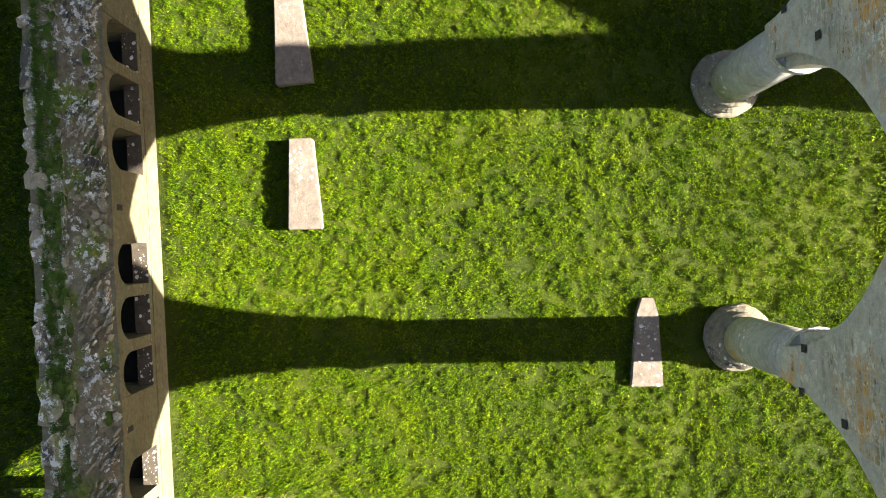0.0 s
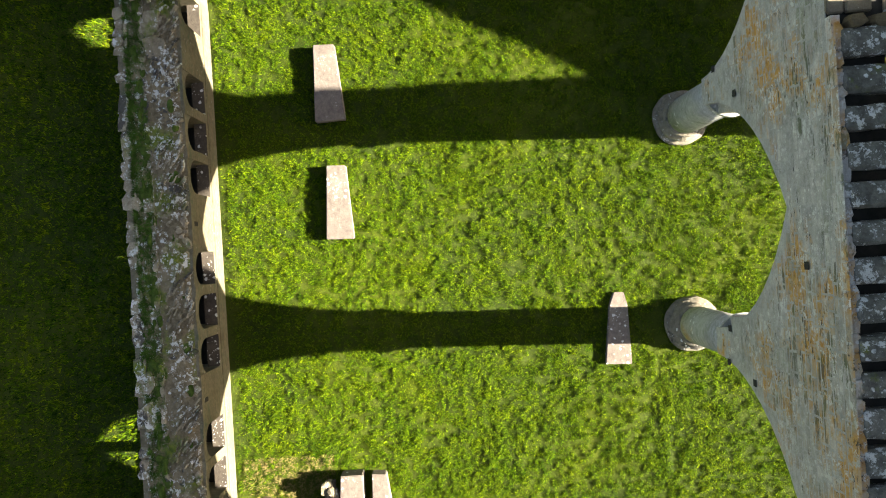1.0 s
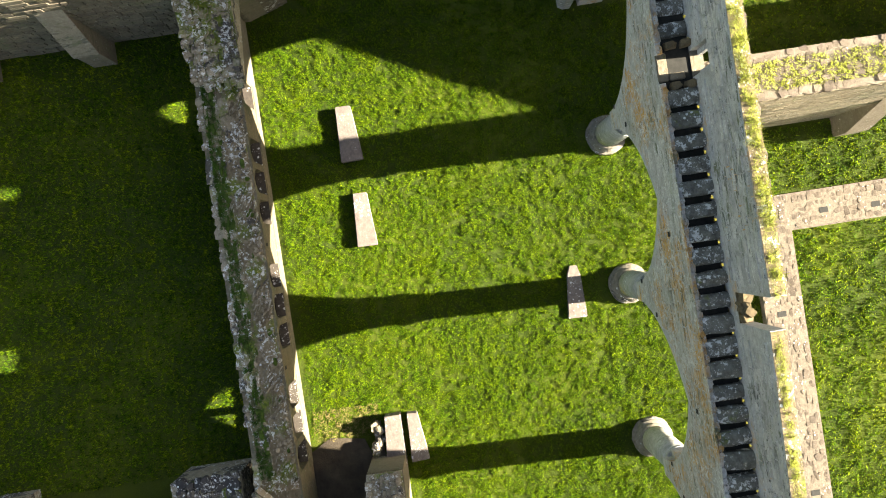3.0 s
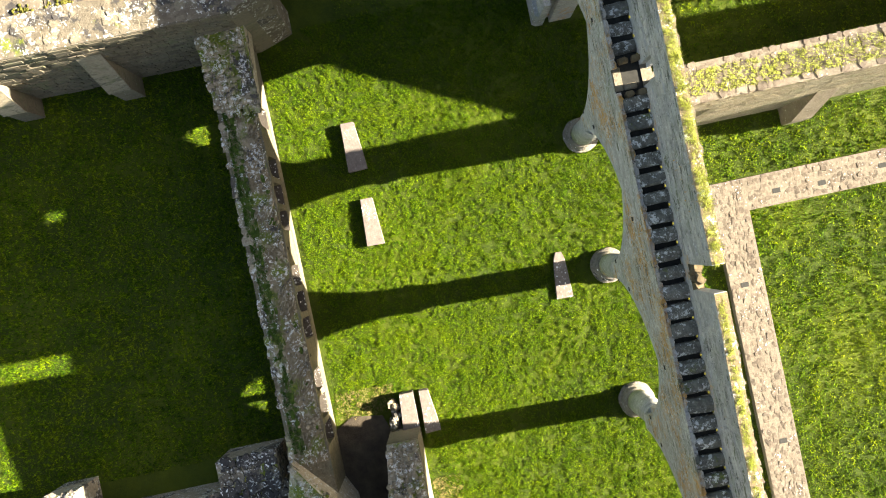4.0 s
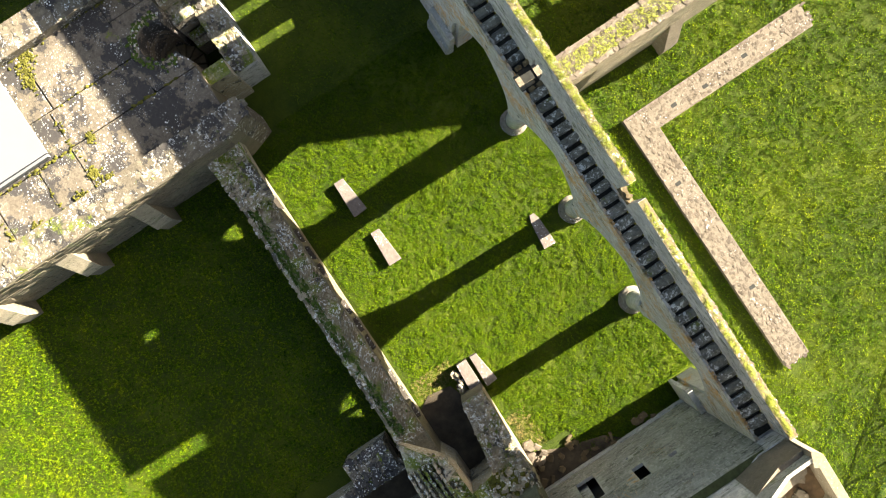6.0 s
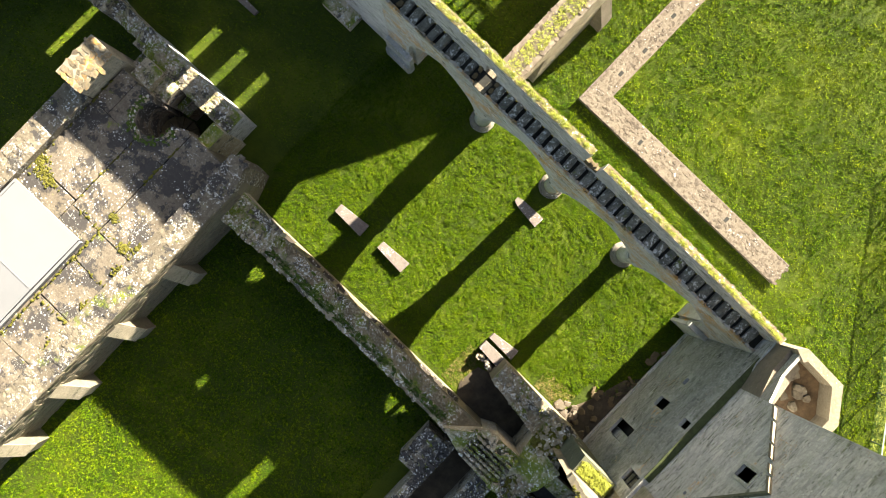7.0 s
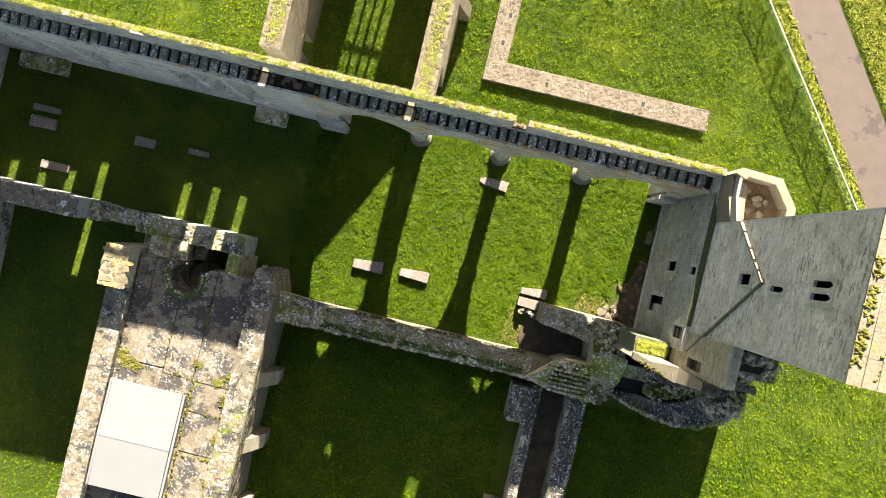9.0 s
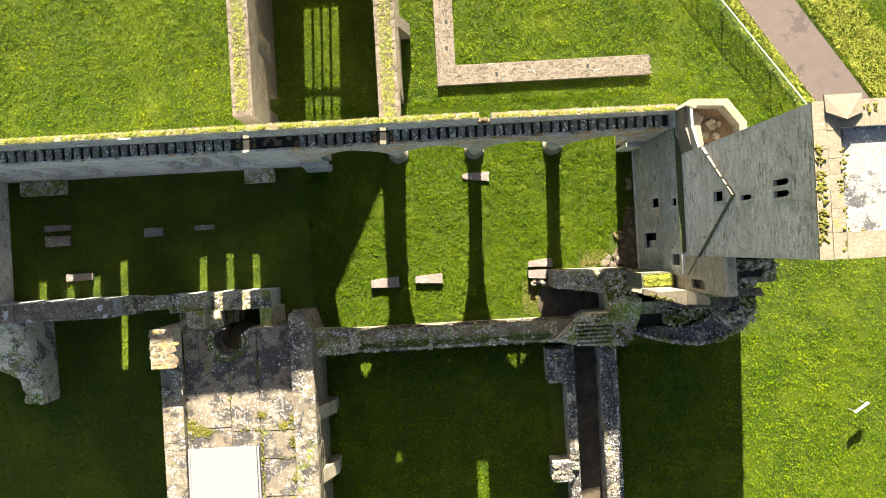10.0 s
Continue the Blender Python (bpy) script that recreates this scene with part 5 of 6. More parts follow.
# stair well: one open ring, broken away on the side of the choir
def ring(cx, cy, r0, far, a0, a1, z0, z1, seg=36):
    bm = bmesh.new()
    cols = []
    for i in range(seg + 1):
        t = a0 + (a1 - a0) * i / seg
        c, sn = math.cos(t), math.sin(t)
        ro = far(c, sn)
        cols.append([bm.verts.new((cx + r * c, cy + r * sn, z)) for r, z in ((r0, z0), (r0, z1), (ro, z1), (ro, z0))])
    for p, q in zip(cols, cols[1:]):
        for k in range(4):
            bm.faces.new((p[k], q[k], q[(k + 1) % 4], p[(k + 1) % 4]))
    bm.faces.new(cols[0])
    bm.faces.new(cols[-1][::-1])
    return bm


WX, WY = -13.47, -5.07


def well_edge(c, sn):
    side_ = (1.72 if c < 0 else 1.70) / max(abs(c), 0.01)
    return max(0.9, min(side_, (1.26 if sn < 0 else 0.72) / max(abs(sn), 0.01)))


keep(part("stair_well", ring(WX, WY, 0.82, well_edge, 2.45, 6.75, 0, VT + 0.012), M_ROOF, None, "round broken stair well of mortared rubble"), vault)
for i in range(9):
    a = 0.6 + 0.5 * i
    keep(part("step", pr([(WX, WY), (WX + 0.8 * math.cos(a), WY + 0.8 * math.sin(a)), (WX + 0.8 * math.cos(a + 0.5), WY + 0.8 * math.sin(a + 0.5))], 0, 0.2 + 0.2 * i), M_BROWN, None), vault)
keep(part("end_wall", bx(-16.1, -15.0, -4.34, -3.3, 0, 3.9), M_DARKSTONE, None), vault)
keep(part("end_wall", bx(-15.0, -14.2, -4.34, -3.3, 0, 3.3), M_DARKSTONE, None), vault)
keep(part("end_wall", bx(-11.55, -10.85, -4.34, -3.3, 0, 4.4), M_CORE, None), vault)
_p = [(WX + r * math.cos(t), WY + r * math.sin(t), VT + 0.02, _r.uniform(0.1, 0.2), _r.uniform(0.12, 0.24), 0.1, t + _r.uniform(-0.3, 0.3)) for r in (0.95, 1.14) for t in np.linspace(2.6, 6.6, 26)]
lay_stones(vault, _p, M_RUBBLE, 60, "rim_stone")
bm = bmesh.new()
for i in range(90):
    t, r = _r.uniform(2.7, 6.6), _r.gauss(1.05, 0.1)
    bmesh.ops.create_icosphere(bm, subdivisions=1, radius=1, matrix=Matrix.LocRotScale((WX + r * math.cos(t), WY + r * math.sin(t), VT + 0.05), None, (_r.uniform(0.04, 0.13), _r.uniform(0.04, 0.12), 0.04)))
for v in bm.verts:
    v.co += 0.04 * noise.noise_vector(v.co * 8)
keep(tagged(part("moss", bm, M_MOSS, None, smooth=True), kind="stuff"), vault)
block = empty("chimney_stump", (-16.85, -5.2, 0), "square pale rubble chimney stump with ochre lichen", "chimney")
keep(part("body", bx(-17.48, -16.2, -6.3, -4.05, 0, 6.5), M_TAN, None), block)
lay_stones(block, rubble_rows(-17.46, -16.22, -6.28, -4.07, 6.5, 0.24, 83, tall=0.08, drop=0.04), M_OCHRE, 80)
b_ = face_blocks('y', -16.2, 1, -6.3, -4.05, 4.9, 6.5, 0.22, 0.36, 84, lambda u, z: True, 0.03)
keep(tagged(part("masonry", b_, M_TAN, None), kind="stuff"), block)
for i, y in enumerate((-9.8, -13.6, -17.6, -21.5)):
    b = empty("buttress", (-8.1, y, 0), "weathered stone buttress with a sloped pale cap", "buttress", "range buttresses")
    bm = bmesh.new()
    slab_xz(bm, [(-8.5, 0), (-7.7, 0), (-7.7, 1.6), (-8.5, 4.2)], y - 0.42, y + 0.35)
    # Body takes the shade-toned brown; only the cap keeps the tan.
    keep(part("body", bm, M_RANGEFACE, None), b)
    bm = bmesh.new()
    slab_xz(bm, [(-8.5, 4.22), (-7.66, 1.5), (-7.66, 1.6), (-8.5, 4.34)], y - 0.45, y + 0.38)
    keep(part("cap", bm, M_TAN, None), b)
cover = empty("sheet_cover", (-14.1, -14.4, VT), "white sheet roof cover with a shallow ridge", "cover")
bm = bmesh.new()
slab_yz(bm, [(-17.2, 5.1), (-17.2, 5.24), (-14.4, 5.34), (-11.3, 5.24), (-11.3, 5.1)], -16.05, -12.02)
keep(part("sheet", bm, M_TARP, None), cover)
keep(part("ridge_seam", bx(-16.05, -12.02, -14.42, -14.38, 5.33, 5.352), M_TARP, None), cover)
keep(part("edge_seam", bx(-15.95, -15.92, -17.1, -11.4, 5.2, 5.33), M_TARP, None), cover)
keep(part("side_flap", bx(-12.0, -11.88, -17.15, -11.35, 4.9, 5.18), M_TARP, None), cover)
keep(part("frame", bx(-15.95, -12.15, -17.1, -11.4, VT, 5.1), M_POST, None), cover)

# ---- choir north wall and stubs ----
wall_n = tagged(obj("wall_north", bx(-30, -21.65, -3.3, -2.2, 0, 5.0), M_FACE), "broken rubble choir wall with a lichened top", "wall", kind="structure")
bm = bmesh.new()
box(bm, -21.05, -20.25, -3.3, -2.2, 0, 5.0)
box(bm, -21.65, -21.05, -3.3, -2.2, 2.3, 5.0)
part("door_bay", bm, M_FACE, wall_n)
lay_stones(wall_n, rubble_rows(-30, -20.25, -3.3, -2.2, 5.0, 0.26, 91, drop=0.06, tall=0.6), M_PALE, 200)
STUB = 3.0
wall_n2 = tagged(obj("wall_stub", bx(-17.4, -11.1, -3.36, -2.22, 0, STUB - 0.05), M_FACE), "broken stub of choir wall in stepped heights", "wall", kind="structure")
bm = bmesh.new()
box(bm, -20.6, -19.65, -3.3, -2.25, 0, STUB)
box(bm, -19.65, -17.4, -3.1, -2.3, 0, 2.5)
part("low_part", bm, M_DARKSTONE, wall_n2)
part("bed", bx(-17.38, -11.12, -3.34, -2.24, STUB - 0.06, STUB + 0.02), M_CORE, wall_n2)
_p = rubble_rows(-17.3, -11.2, -3.36, -2.22, STUB, 0.2, 92, drop=0.08, tall=0.5) + rubble_rows(-20.6, -19.65, -3.3, -2.25, STUB, 0.22, 93, tall=0.5) + rubble_rows(-19.65, -17.4, -3.1, -2.3, 2.5, 0.22, 94, tall=0.5)
lay_stones(wall_n2, _p, M_RUBBLE, 300)
part("spur", bx(-16.9, -15.6, -4.2, -3.36, 0, 2.6), M_DARKSTONE, wall_n2)
part("spur", bx(-11.6, -11.15, -4.3, -3.36, 0, 2.5), M_DARKSTONE, wall_n2)
for i in range(6):
    part("step", bx(-15.6 + 0.35 * i, -15.25 + 0.35 * i, -4.2, -3.36, 0, 2.7 - 0.25 * i), M_DARKSTONE, wall_n2)
ruin = tagged(obj("wall_ruin", pr([(-26.9, -6.9), (-26.9, -8.6), (-25.75, -8.6), (-25.9, -3.31), (-30, -3.31), (-30, -6.1), (-28, -6.2)], 0, [2.8, 1.8, 2.0, 4.2, 4.2, 3.4, 3.2]), M_DARKSTONE), "broken dark rubble wall mass in shade", "wall", kind="structure")
lay_stones(ruin, [q for q in rubble_rows(-8.5, -3.3, -26.9, -25.85, lambda x, y: 2.0 + 0.42 * (x + 8.5), 0.3, 95, along='y', tall=0.9)], M_DARKSTONE, 120)
tagged(obj("wall_east", bx(-29.6, -28.4, -2.2, 5.5, 0, 8.0), M_FACE), "grey gable end wall of the choir", "wall", kind="structure")

# ---- stair building and cloister corner ----
stairs = empty("stair_block", (8.2, -5.9, 0), "ruined stair block with a stepped stone roof", "building")
keep(part("body", pr([(6.15, -6.35), (7.5, -5.15), (8.3, -4.75), (9.9, -4.7), (9.9, -6.85), (7.6, -6.75)], 0, [3.0, 3.9, 4.1, 4.1, 3.2, 3.05]), M_CORE, None), stairs)
# long treads over the walk
_p = []
for i in range(6):
    y, z = -5.35 - 0.26 * i, 4.12 - 0.17 * i
    x, end = 7.35 + 0.02 * i, 9.45 + _r.uniform(-0.06, 0.06)
    while x < end:
        w = _r.uniform(0.16, 0.4)
        _p.append((x + w / 2, y + _r.uniform(-0.015, 0.015), z, w * 1.04, 0.17, 0.3, _r.uniform(-0.03, 0.03)))
        x += w
# hipped end of small stones
for i in range(8):
    for j in range(6):
        x, y = 6.25 + 0.17 * i + 0.05 * j, -6.3 + 0.14 * i + 0.17 * (j - 2.5) * (0.25 + 0.1 * i)
        _p.append((x + _r.uniform(-0.03, 0.03), y, 3.02 + 0.11 * i - 0.05 * abs(j - 2.5), _r.uniform(0.13, 0.24), _r.uniform(0.13, 0.22), 0.22, 0.7 + _r.uniform(-0.2, 0.2)))
for i in range(40):
    _p.append((_r.uniform(7.5, 9.6), _r.uniform(-5.25, -4.8), 4.12, _r.uniform(0.14, 0.3), _r.uniform(0.12, 0.24), 0.2, _r.uniform(0, 3)))
lay_stones(stairs, _p, M_DARKSTONE, 290, "roof_stone")
moss_block = empty("mossy_block", (10.4, -4.5, 0), "mossy rubble block between the stair and the tower", "masonry")
keep(part("body", pr([(9.5, -6.9), (10.55, -6.75), (11.1, -5.2), (11.2, -3.9), (9.4, -3.62), (9.5, -4.7)], 0, [3.3, 3.5, 4.4, 4.9, 3.4, 3.9]), M_CORE, None), moss_block)


def moss_top(x, y):
    return 3.45 + 0.5 * (x - 9.5) + 0.28 * (y + 5.2) * 0.6


_p = []
for _ in range(230):
    x, y = _r.uniform(9.5, 11.1), _r.uniform(-6.75, -2.3)
    if x < 11.1 - 0.35 * max(0.0, -5.2 - y):
        _p.append((x, y, moss_top(x, y) + 0.08, _r.uniform(0.1, 0.32), _r.uniform(0.1, 0.28), _r.uniform(0.1, 0.24), _r.uniform(0, 3)))
_p.append((9.75, -6.55, 3.62, 0.42, 0.36, 0.36, 0.3))
lay_stones(moss_block, _p, M_RUBBLE, 240)
bm = bmesh.new()
for i in range(170):
    cx = _r.gauss(10.0, 0.2)
    cy = _r.uniform(-6.5, -2.4)
    if _r.random() < 0.35:
        cx, cy = _r.uniform(9.4, 10.9), _r.gauss(-3.4, 0.35)
    bmesh.ops.create_icosphere(bm, subdivisions=1, radius=1, matrix=Matrix.LocRotScale((cx, cy, moss_top(cx, cy) + 0.06), None, (_r.uniform(0.05, 0.15), _r.uniform(0.05, 0.18), 0.08)))
for v in bm.verts:
    v.co += 0.05 * noise.noise_vector(v.co * 8)
keep(tagged(part("moss", bm, M_MOSSY, None, smooth=True), kind="stuff"), moss_block)

side = empty("side_building", (12, -3.2, 0), "ruined gabled side building against the tower with sunlit raking coping", "building")
keep(part("ledge", pr([(10.45, -2.27), (12.22, -2.3), (12.2, -3.2), (11.9, -3.12), (10.5, -3.1)], 0, 8.3), M_GREENWALL, None, "mossy ledge behind the raking wall"), side)
keep(part("raking_wall", pr([(10.3, -3.35), (11.88, -3.85), (11.9, -3.12), (10.5, -3.1)], 0, [9.2, 11.9, 11.9, 9.2]), M_LEDGE, None), side)
keep(part("raking_wall", pr([(11.885, -3.85), (12.44, -3.78), (12.44, -3.38), (11.905, -3.12)], 0, [11.9, 13.9, 13.9, 11.9]), M_LEDGE, None), side)
for i in range(9):
    t0, t1 = i / 9, (i + 0.94) / 9
    q0, q1 = (10.3 + 1.55 * t0, -3.35 - 0.49 * t0, 9.2 + 2.65 * t0), (10.3 + 1.55 * t1, -3.35 - 0.49 * t1, 9.2 + 2.65 * t1)
    keep(part("coping_slab", pr([(q0[0], q0[1] - 0.05), (q1[0], q1[1] - 0.05), (q1[0] + 0.02, q1[1] + 0.3), (q0[0] + 0.02, q0[1] + 0.26)], 8.9, [q0[2] + 0.06, q1[2] + 0.06, q1[2] + 0.08, q0[2] + 0.08]), M_LEDGE, None, "pale sunlit coping slab"), side)
pier_hole = [(-3.08, -2.6, 11.0, 13.2)]
bm = bmesh.new()
holed(bm, 'y', 12.42, 12.56, -3.25, -1.43, 0.0, 16.3, pier_hole)
keep(part("inner_wall", bm, M_TAN, None, "tan coursed stone pier"), side)
keep(part("inner_wall", bx(12.9, 12.99, -3.25, -1.43, 0, 16.28), M_TAN, None), side)
keep(part("inner_wall", bx(12.56, 12.9, -3.25, -3.1, 0, 16.28), M_TAN, None), side)
keep(part("inner_wall", bx(12.56, 12.9, -3.1, -1.43, 13.6, 16.28), M_TAN, None), side)
b_ = face_blocks('y', 12.42, -1, -3.25, -1.43, 7.0, 16.3, 0.2, 0.4, 105, clear(pier_hole), 0.015)
keep(tagged(part("masonry", b_, M_TAN, None), kind="stuff"), side)
for i in range(6):
    keep(part("grille_bar", bx(12.46, 12.48, -3.08 + 0.075 * (i + 1) - 0.01, -3.08 + 0.075 * (i + 1), 11.0, 13.2), M_IRON, None), side)
for z in (11.6, 12.3):
    keep(part("grille_bar", bx(12.45, 12.49, -3.08, -2.6, z, z + 0.025), M_IRON, None), side)
keep(part("body", bx(12.56, 15.5, -3.95, -3.26, 0, 7.0), M_CORE, None), side)
keep(part("body", bx(13.0, 15.5, -3.26, -1.43, 0, 7.0), M_CORE, None), side)
keep(part("lean_to", bx(15.5, 18.5, -3.25, -1.43, 0, 6.6), M_CORE, None), side)
_p = [(_r.uniform(13.1, 18.5), _r.uniform(-3.3, -1.6), 6.75 + _r.uniform(0, 0.3), _r.uniform(0.15, 0.42), _r.uniform(0.12, 0.36), _r.uniform(0.15, 0.4), _r.uniform(0, 3)) for _ in range(150)]
_p = [q for q in _p if not (15.9 < q[0] < 18.0 and -1.95 < q[1] < -1.6) and not (16.4 < q[0] < 17.8 and -2.95 < q[1] < -2.5)]
lay_stones(side, _p, M_DARKSTONE, 200)
_p = rubble_rows(12.5, 15.6, -4.45, -3.95, lambda x, y: 7.0 - 0.06 * max(0.0, x - 13.5), 0.2, 102, tall=0.8) + rubble_rows(15.6, 17.6, -4.0, -3.5, 6.7, 0.2, 103, tall=0.8)
lay_stones(side, _p, M_PAVE, 90, "coping_stone")
# Flat black plates on the solid roof stand in for two shaded slots.
keep(part("roof_gap", bx(15.9, 18.0, -1.9, -1.6, 6.62, 6.66), M_BLACK, None, "black plate painted as a shaded slot in the roof"), side)
keep(part("roof_gap", bx(16.4, 17.8, -2.9, -2.5, 6.62, 6.66), M_BLACK, None, "black plate painted as a shaded slot in the roof"), side)
bm = bmesh.new()
for i in range(190):
    cx, cy = _r.choice(((_r.uniform(10.6, 12.1), _r.gauss(-2.55, 0.1)), (_r.uniform(10.6, 11.4), _r.gauss(-2.85, 0.08)), (_r.gauss(11.6, 0.2), _r.gauss(-2.7, 0.13))))
    bmesh.ops.create_icosphere(bm, subdivisions=2, radius=1, matrix=Matrix.LocRotScale((min(cx, 12.1), cy, 8.33), None, (_r.uniform(0.04, 0.12), _r.uniform(0.03, 0.08), _r.uniform(0.02, 0.06))))
for i in range(60):
    t = _r.uniform(0.15, 0.75)
    bmesh.ops.create_icosphere(bm, subdivisions=1, radius=1, matrix=Matrix.LocRotScale((10.3 + 1.55 * t, -3.33 - 0.49 * t + _r.gauss(0, 0.05), 9.27 + 2.65 * t), None, (_r.uniform(0.03, 0.08), _r.uniform(0.02, 0.05), 0.03)))
for v in bm.verts:
    v.co += 0.07 * noise.noise_vector(v.co * 9)
keep(tagged(part("weed_clumps", bm, M_MOSSY, None, smooth=True), kind="stuff"), side)
grass("wall_grass", 10.6, 12.1, -2.95, -2.4, 6000, 0.22, 0.018, 67, "yellow grass growing on the ruined ledge", M_DRYGRASS, 8.32, False)
apse = empty("stair_apse", (14.4, -5.7, 0), "curved ruined stair with dark winding treads round a hollow", "stair")
_rim = [(11.15, -6.15), (12.3, -6.55), (13.6, -6.85), (14.9, -6.95), (16.2, -6.75), (17.2, -6.1), (17.8, -5.2), (18.0, -4.0)]
_core = [(11.3, -5.95), (12.5, -5.75), (13.3, -5.85), (14.2, -5.75), (15.0, -5.35), (15.6, -4.8), (15.9, -4.3), (16.0, -3.95)]


def along(line, t):
    k = min(int(t * (len(line) - 1)), len(line) - 2)
    f = t * (len(line) - 1) - k
    return Vector(line[k]).lerp(Vector(line[k + 1]), f)


keep(part("body", pr(_core[::-1] + [(11.0, -4.3)] + [(11.0, -6.2)] + _rim, 0, 2.3), M_CORE, None), apse)
STEPS = 20
for i in range(STEPS):
    t0, t1 = i / STEPS * 0.86, (i + 1) / STEPS * 0.86
    q = [along(_core, t0), along(_core, t1), along(_rim, t1), along(_rim, t0)]
    q = [q[0].lerp(q[3], 0.04), q[1].lerp(q[2], 0.04), q[2].lerp(q[1], 0.12), q[3].lerp(q[0], 0.12)]
    h = 2.6 + 2.3 * i / STEPS + _r.uniform(-0.04, 0.04)
    bm = pr([tuple(p) for p in q[::-1]], 2.0, h)
    bmesh.ops.bevel(bm, geom=bm.edges[:], offset=0.03, segments=1, affect='EDGES')
    keep(part("tread", bm, M_CRUST, None, "dark worn winding tread"), apse)
# rubble kerb outside the treads, rough mass within them
_p = []
for i in range(150):
    t = _r.random()
    c = along(_rim, t).lerp(along(_core, t), _r.uniform(-0.02, 0.1))
    _p.append((c.x, c.y, 2.6 + 2.45 * t + _r.uniform(-0.1, 0.1), _r.uniform(0.12, 0.3), _r.uniform(0.12, 0.26), _r.uniform(0.2, 0.4), _r.uniform(0, 3)))
for i in range(230):
    t = _r.uniform(0.0, 1.0)
    c = along(_core, t)
    y = c.y + (-4.35 - c.y) * _r.random() ** 0.8
    if not (11.25 < c.x < 12.95 and -5.95 < y < -5.0) and y < -4.25:
        _p.append((c.x + _r.uniform(-0.2, 0.2), y, 2.95 + 1.5 * t + 0.1 * (y + 5.3), _r.uniform(0.08, 0.26), _r.uniform(0.08, 0.22), _r.uniform(0.1, 0.25), _r.uniform(0, 3)))
for i in range(90):
    _p.append((_r.uniform(16.0, 17.9), _r.uniform(-5.6, -3.4), 4.75 + _r.uniform(-0.2, 0.25), _r.uniform(0.15, 0.36), _r.uniform(0.15, 0.3), _r.uniform(0.2, 0.4), _r.uniform(0, 3)))
lay_stones(apse, _p, M_DARKSTONE, 300)
keep(part("mass", pr([(12.95, -5.7), (14.2, -5.7), (15.0, -5.3), (15.7, -4.5), (15.7, -4.25), (12.95, -4.25)], 2.2, [3.0, 3.3, 3.6, 4.2, 4.2, 3.1]), M_CORE, None), apse)
keep(part("mass", pr([(15.6, -5.5), (16.9, -6.2), (17.9, -5.0), (17.9, -3.4), (15.6, -4.2)], 2.2, [4.2, 4.4, 4.7, 4.8, 4.5]), M_CORE, None), apse)
keep(part("mass", pr([(11.0, -5.0), (12.95, -5.0), (12.95, -4.25), (11.0, -4.25)], 2.2, [3.3, 3.1, 3.2, 3.5]), M_CORE, None), apse)
# Floor is coloured black for the shade down in the hollow.
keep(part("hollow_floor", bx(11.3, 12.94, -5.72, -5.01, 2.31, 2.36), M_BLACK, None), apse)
bm = bmesh.new()
for i in range(90):
    cx, cy = _r.uniform(13.0, 15.2), _r.gauss(-5.1, 0.3)
    bmesh.ops.create_icosphere(bm, subdivisions=1, radius=1, matrix=Matrix.LocRotScale((cx, min(cy, -4.4), 3.15 + 0.3 * (cx - 13)), None, (_r.uniform(0.05, 0.16), _r.uniform(0.05, 0.14), 0.06)))
for v in bm.verts:
    v.co += 0.05 * noise.noise_vector(v.co * 8)
keep(tagged(part("moss", bm, M_MOSSY, None, smooth=True), kind="stuff"), apse)

# cloister walk walls
for x0, x1, seed in ((6.85, 7.42, 111), (9.05, 10.1, 112)):
    w = tagged(obj("wall_cloister", bx(x0, x1, -34, -6.9, 0, 1.9), M_DARKSTONE), "low cloister wall with a white lichen top", "wall", kind="structure")
    _p = rubble_rows(-30, -6.9, x0, x1, 1.9, 0.22, seed, along='y', drop=0.05, tall=0.5)
    _p.sort(key=lambda q: -q[1])
    lay_stones(w, _p, M_CLUSTER, 190)
for x0, x1, y0, y1 in ((5.75, 6.85, -9.1, -7.0), (5.72, 6.85, -15.3, -14.1)):
    b = empty("pier_stump", ((x0 + x1) / 2, (y0 + y1) / 2, 0), "square lichen-covered rubble pier stump", "pier", "cloister stumps")
    keep(part("body", bx(x0, x1, y0, y1, 0, 2.1), M_DARKSTONE, None), b)
    lay_stones(b, rubble_rows(x0, x1, y0, y1, 2.1, 0.26, 113, tall=0.6), M_CLUSTER, 40)
tagged(obj("earth_walk", pr([(7.42, -34), (9.05, -34), (9.05, -6.8), (7.42, -6.8)], -0.1, 0.06), M_SOIL), "damp dark earth floor of the cloister walk", "earth", kind="structure")

# ---- road, fence, sign ----
_d = Vector((4.42, -6.5)).normalized()
_a, _b = Vector((19.61, 14.77)), Vector((23.27, 14.56))
road = tagged(obj("road", pr([tuple(_a - 40 * _d), tuple(_b - 40 * _d), tuple(_b + 60 * _d), tuple(_a + 60 * _d)][::-1], -0.1, 0.075), M_ROAD), "narrow pinkish worn asphalt road", "road", kind="structure")
_n = Vector((-_d.y, _d.x))


def band(name, off0, off1, per, length, seed, label, material):
    r = np.random.RandomState(seed)
    g = grass(name, 0, 44, off0, off1, per, length, 0.04, seed, label, material, 0.02, False)
    g.matrix_basis = Matrix.LocRotScale((_a.x - 20 * _d.x, _a.y - 20 * _d.y, 0), Euler((0, 0, math.atan2(_d.y, _d.x))), None)


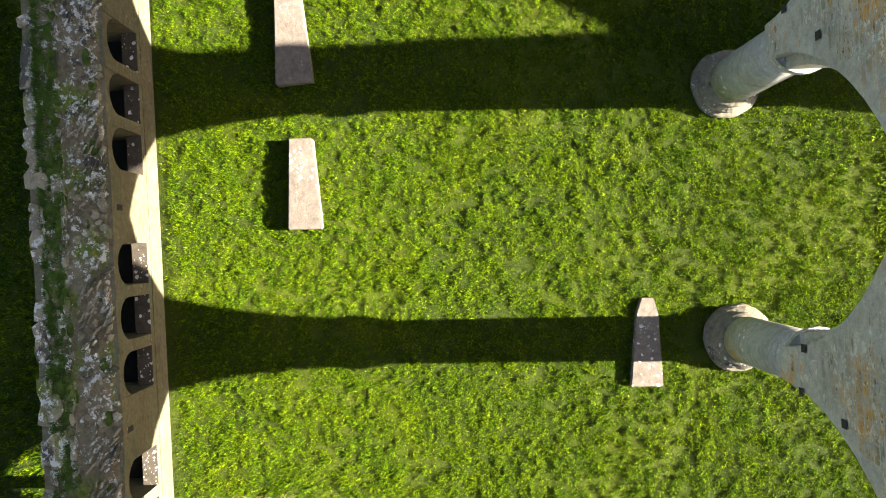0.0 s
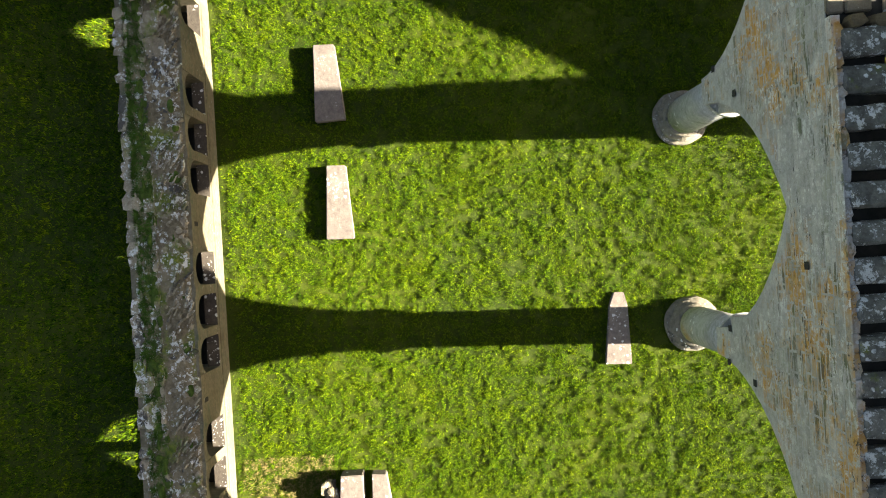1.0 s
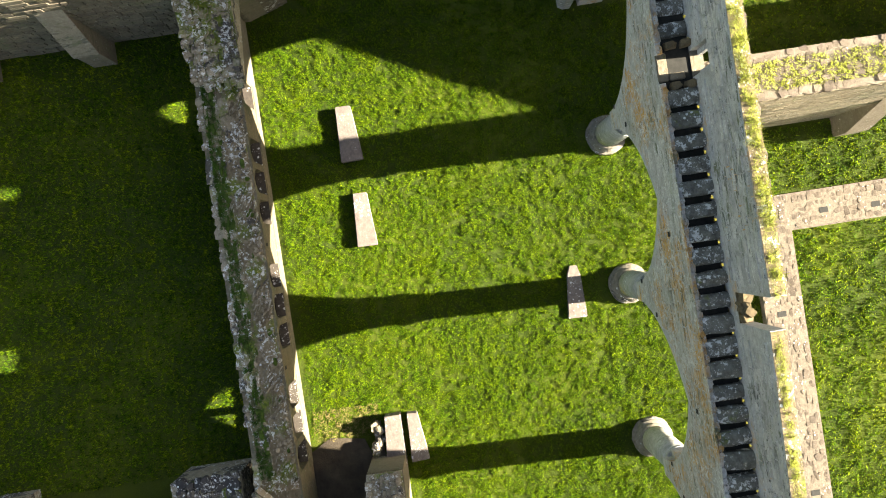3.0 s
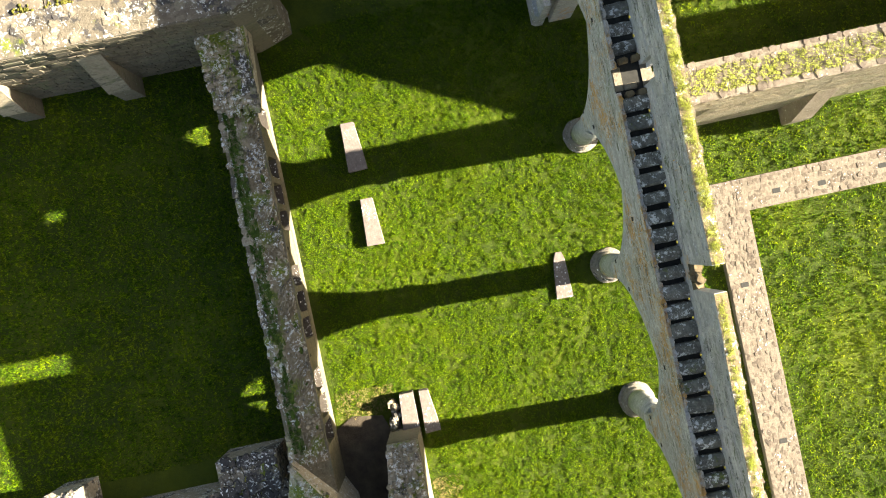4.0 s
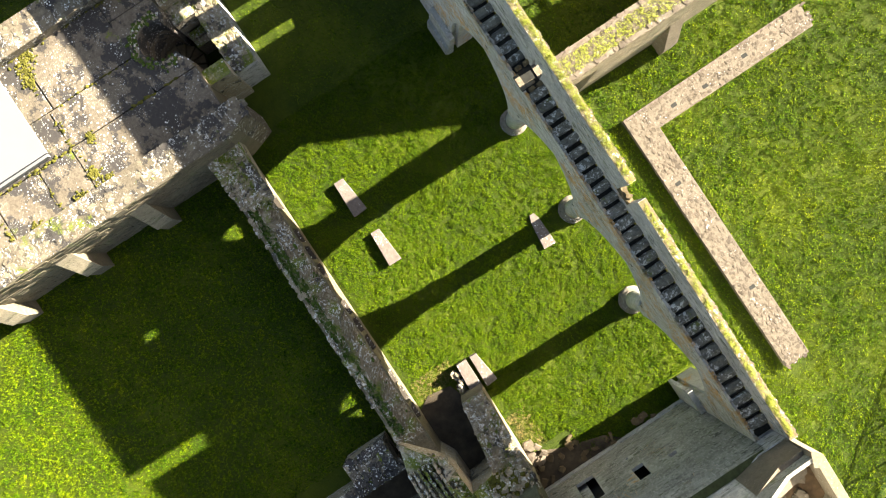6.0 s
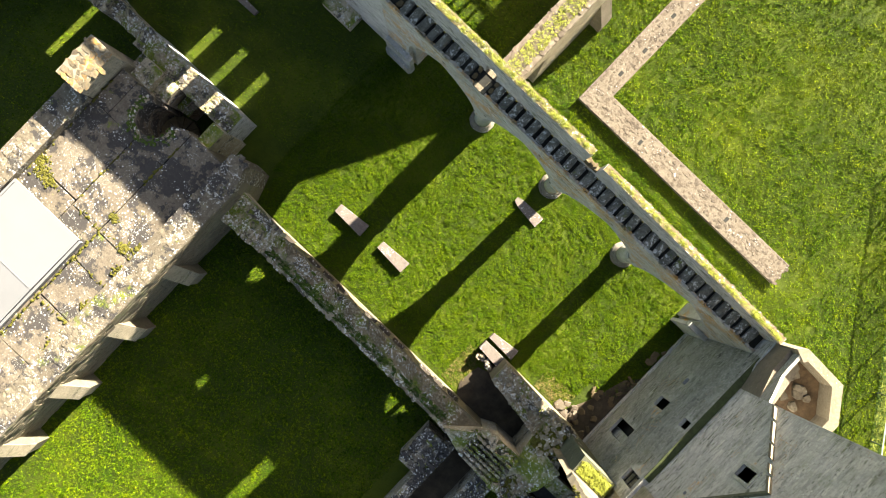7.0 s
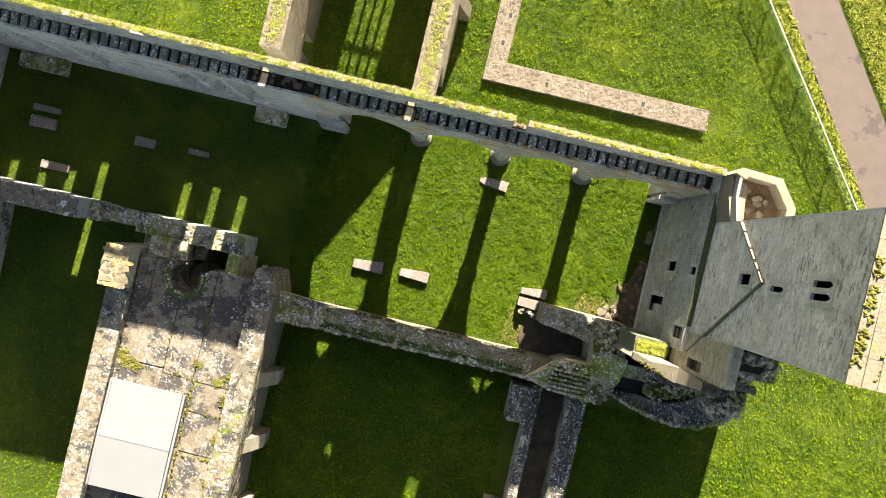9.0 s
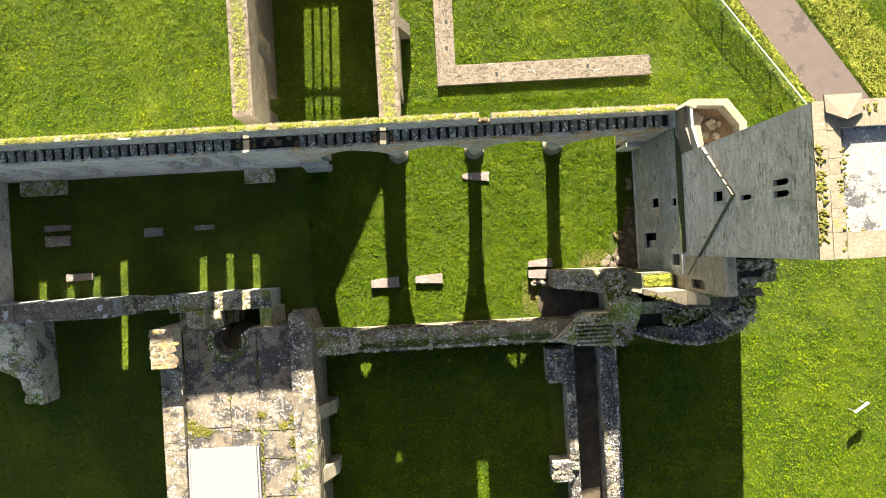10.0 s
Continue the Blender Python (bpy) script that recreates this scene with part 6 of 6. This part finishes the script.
band("verge_grass", -1.0, 0.05, 420, 0.32, 131, "rough yellowish verge grass beside the road", M_DRYGRASS)
band("verge_grass", 3.25, 6.2, 420, 0.34, 132, "rough yellowish verge grass beside the road", M_DRYGRASS)
fence = empty("fence", (20.5, 11.2, 0), "green mesh fence with a galvanised top rail", "fence")
_f0, _f1 = Vector((17.98, 14.75)), Vector((23.08, 7.72))
_fd = (_f1 - _f0).normalized()
_fp = Vector((-_fd.y, _fd.x))
for i in range(-3, 9):
    p = _f0 + _fd * (2.5 * i + 0.9)
    keep(part("post", pr([tuple(p + _fd * a + _fp * b) for a, b in ((-0.03, -0.03), (0.03, -0.03), (0.03, 0.03), (-0.03, 0.03))], -0.05, 1.25), M_POST, None), fence)
    q = p + _fd * 2.5
    vs, fs = [], []
    for k in range(26):
        c = p + (q - p) * k / 25
        for h in ((0.06, 1.2),):
            j = len(vs)
            for s in (-0.006, 0.006):
                vs += [(c.x + _fd.x * s, c.y + _fd.y * s, h[0]), (c.x + _fd.x * s, c.y + _fd.y * s, h[1])]
            fs.append((j, j + 2, j + 3, j + 1))
    for k in range(13):
        z = 0.08 + 0.092 * k
        j = len(vs)
        vs += [(p.x, p.y, z - 0.006), (q.x, q.y, z - 0.006), (q.x, q.y, z + 0.006), (p.x, p.y, z + 0.006)]
        fs.append((j, j + 1, j + 2, j + 3))
    keep(part("mesh_panel", (vs, fs), M_MESH, None), fence)
    keep(part("top_rail", pr([tuple(p - _fp * 0.025), tuple(q - _fp * 0.025), tuple(q + _fp * 0.025), tuple(p + _fp * 0.025)], 1.22, 1.27), M_RAIL, None), fence)
sign = empty("information_sign", (25.7, -11.9, 0), "white information board on two slim posts", "sign")
for x, y in ((25.31, -12.14), (26.04, -11.66)):
    keep(part("post", lathe([(0.022, -0.05), (0.022, 1.1)], (x, y, 0), 10), M_PAINT, None), sign)
_sd = Vector((0.73, 0.48)).normalized()
_sn = Vector((-_sd.y, _sd.x))
_c0, _c1 = Vector((25.22, -12.2)), Vector((26.13, -11.6))
keep(part("board", pr([tuple(_c0 - _sn * 0.03), tuple(_c1 - _sn * 0.03), tuple(_c1 + _sn * 0.03), tuple(_c0 + _sn * 0.03)], 0.95, 1.25), M_PAINT, None), sign)
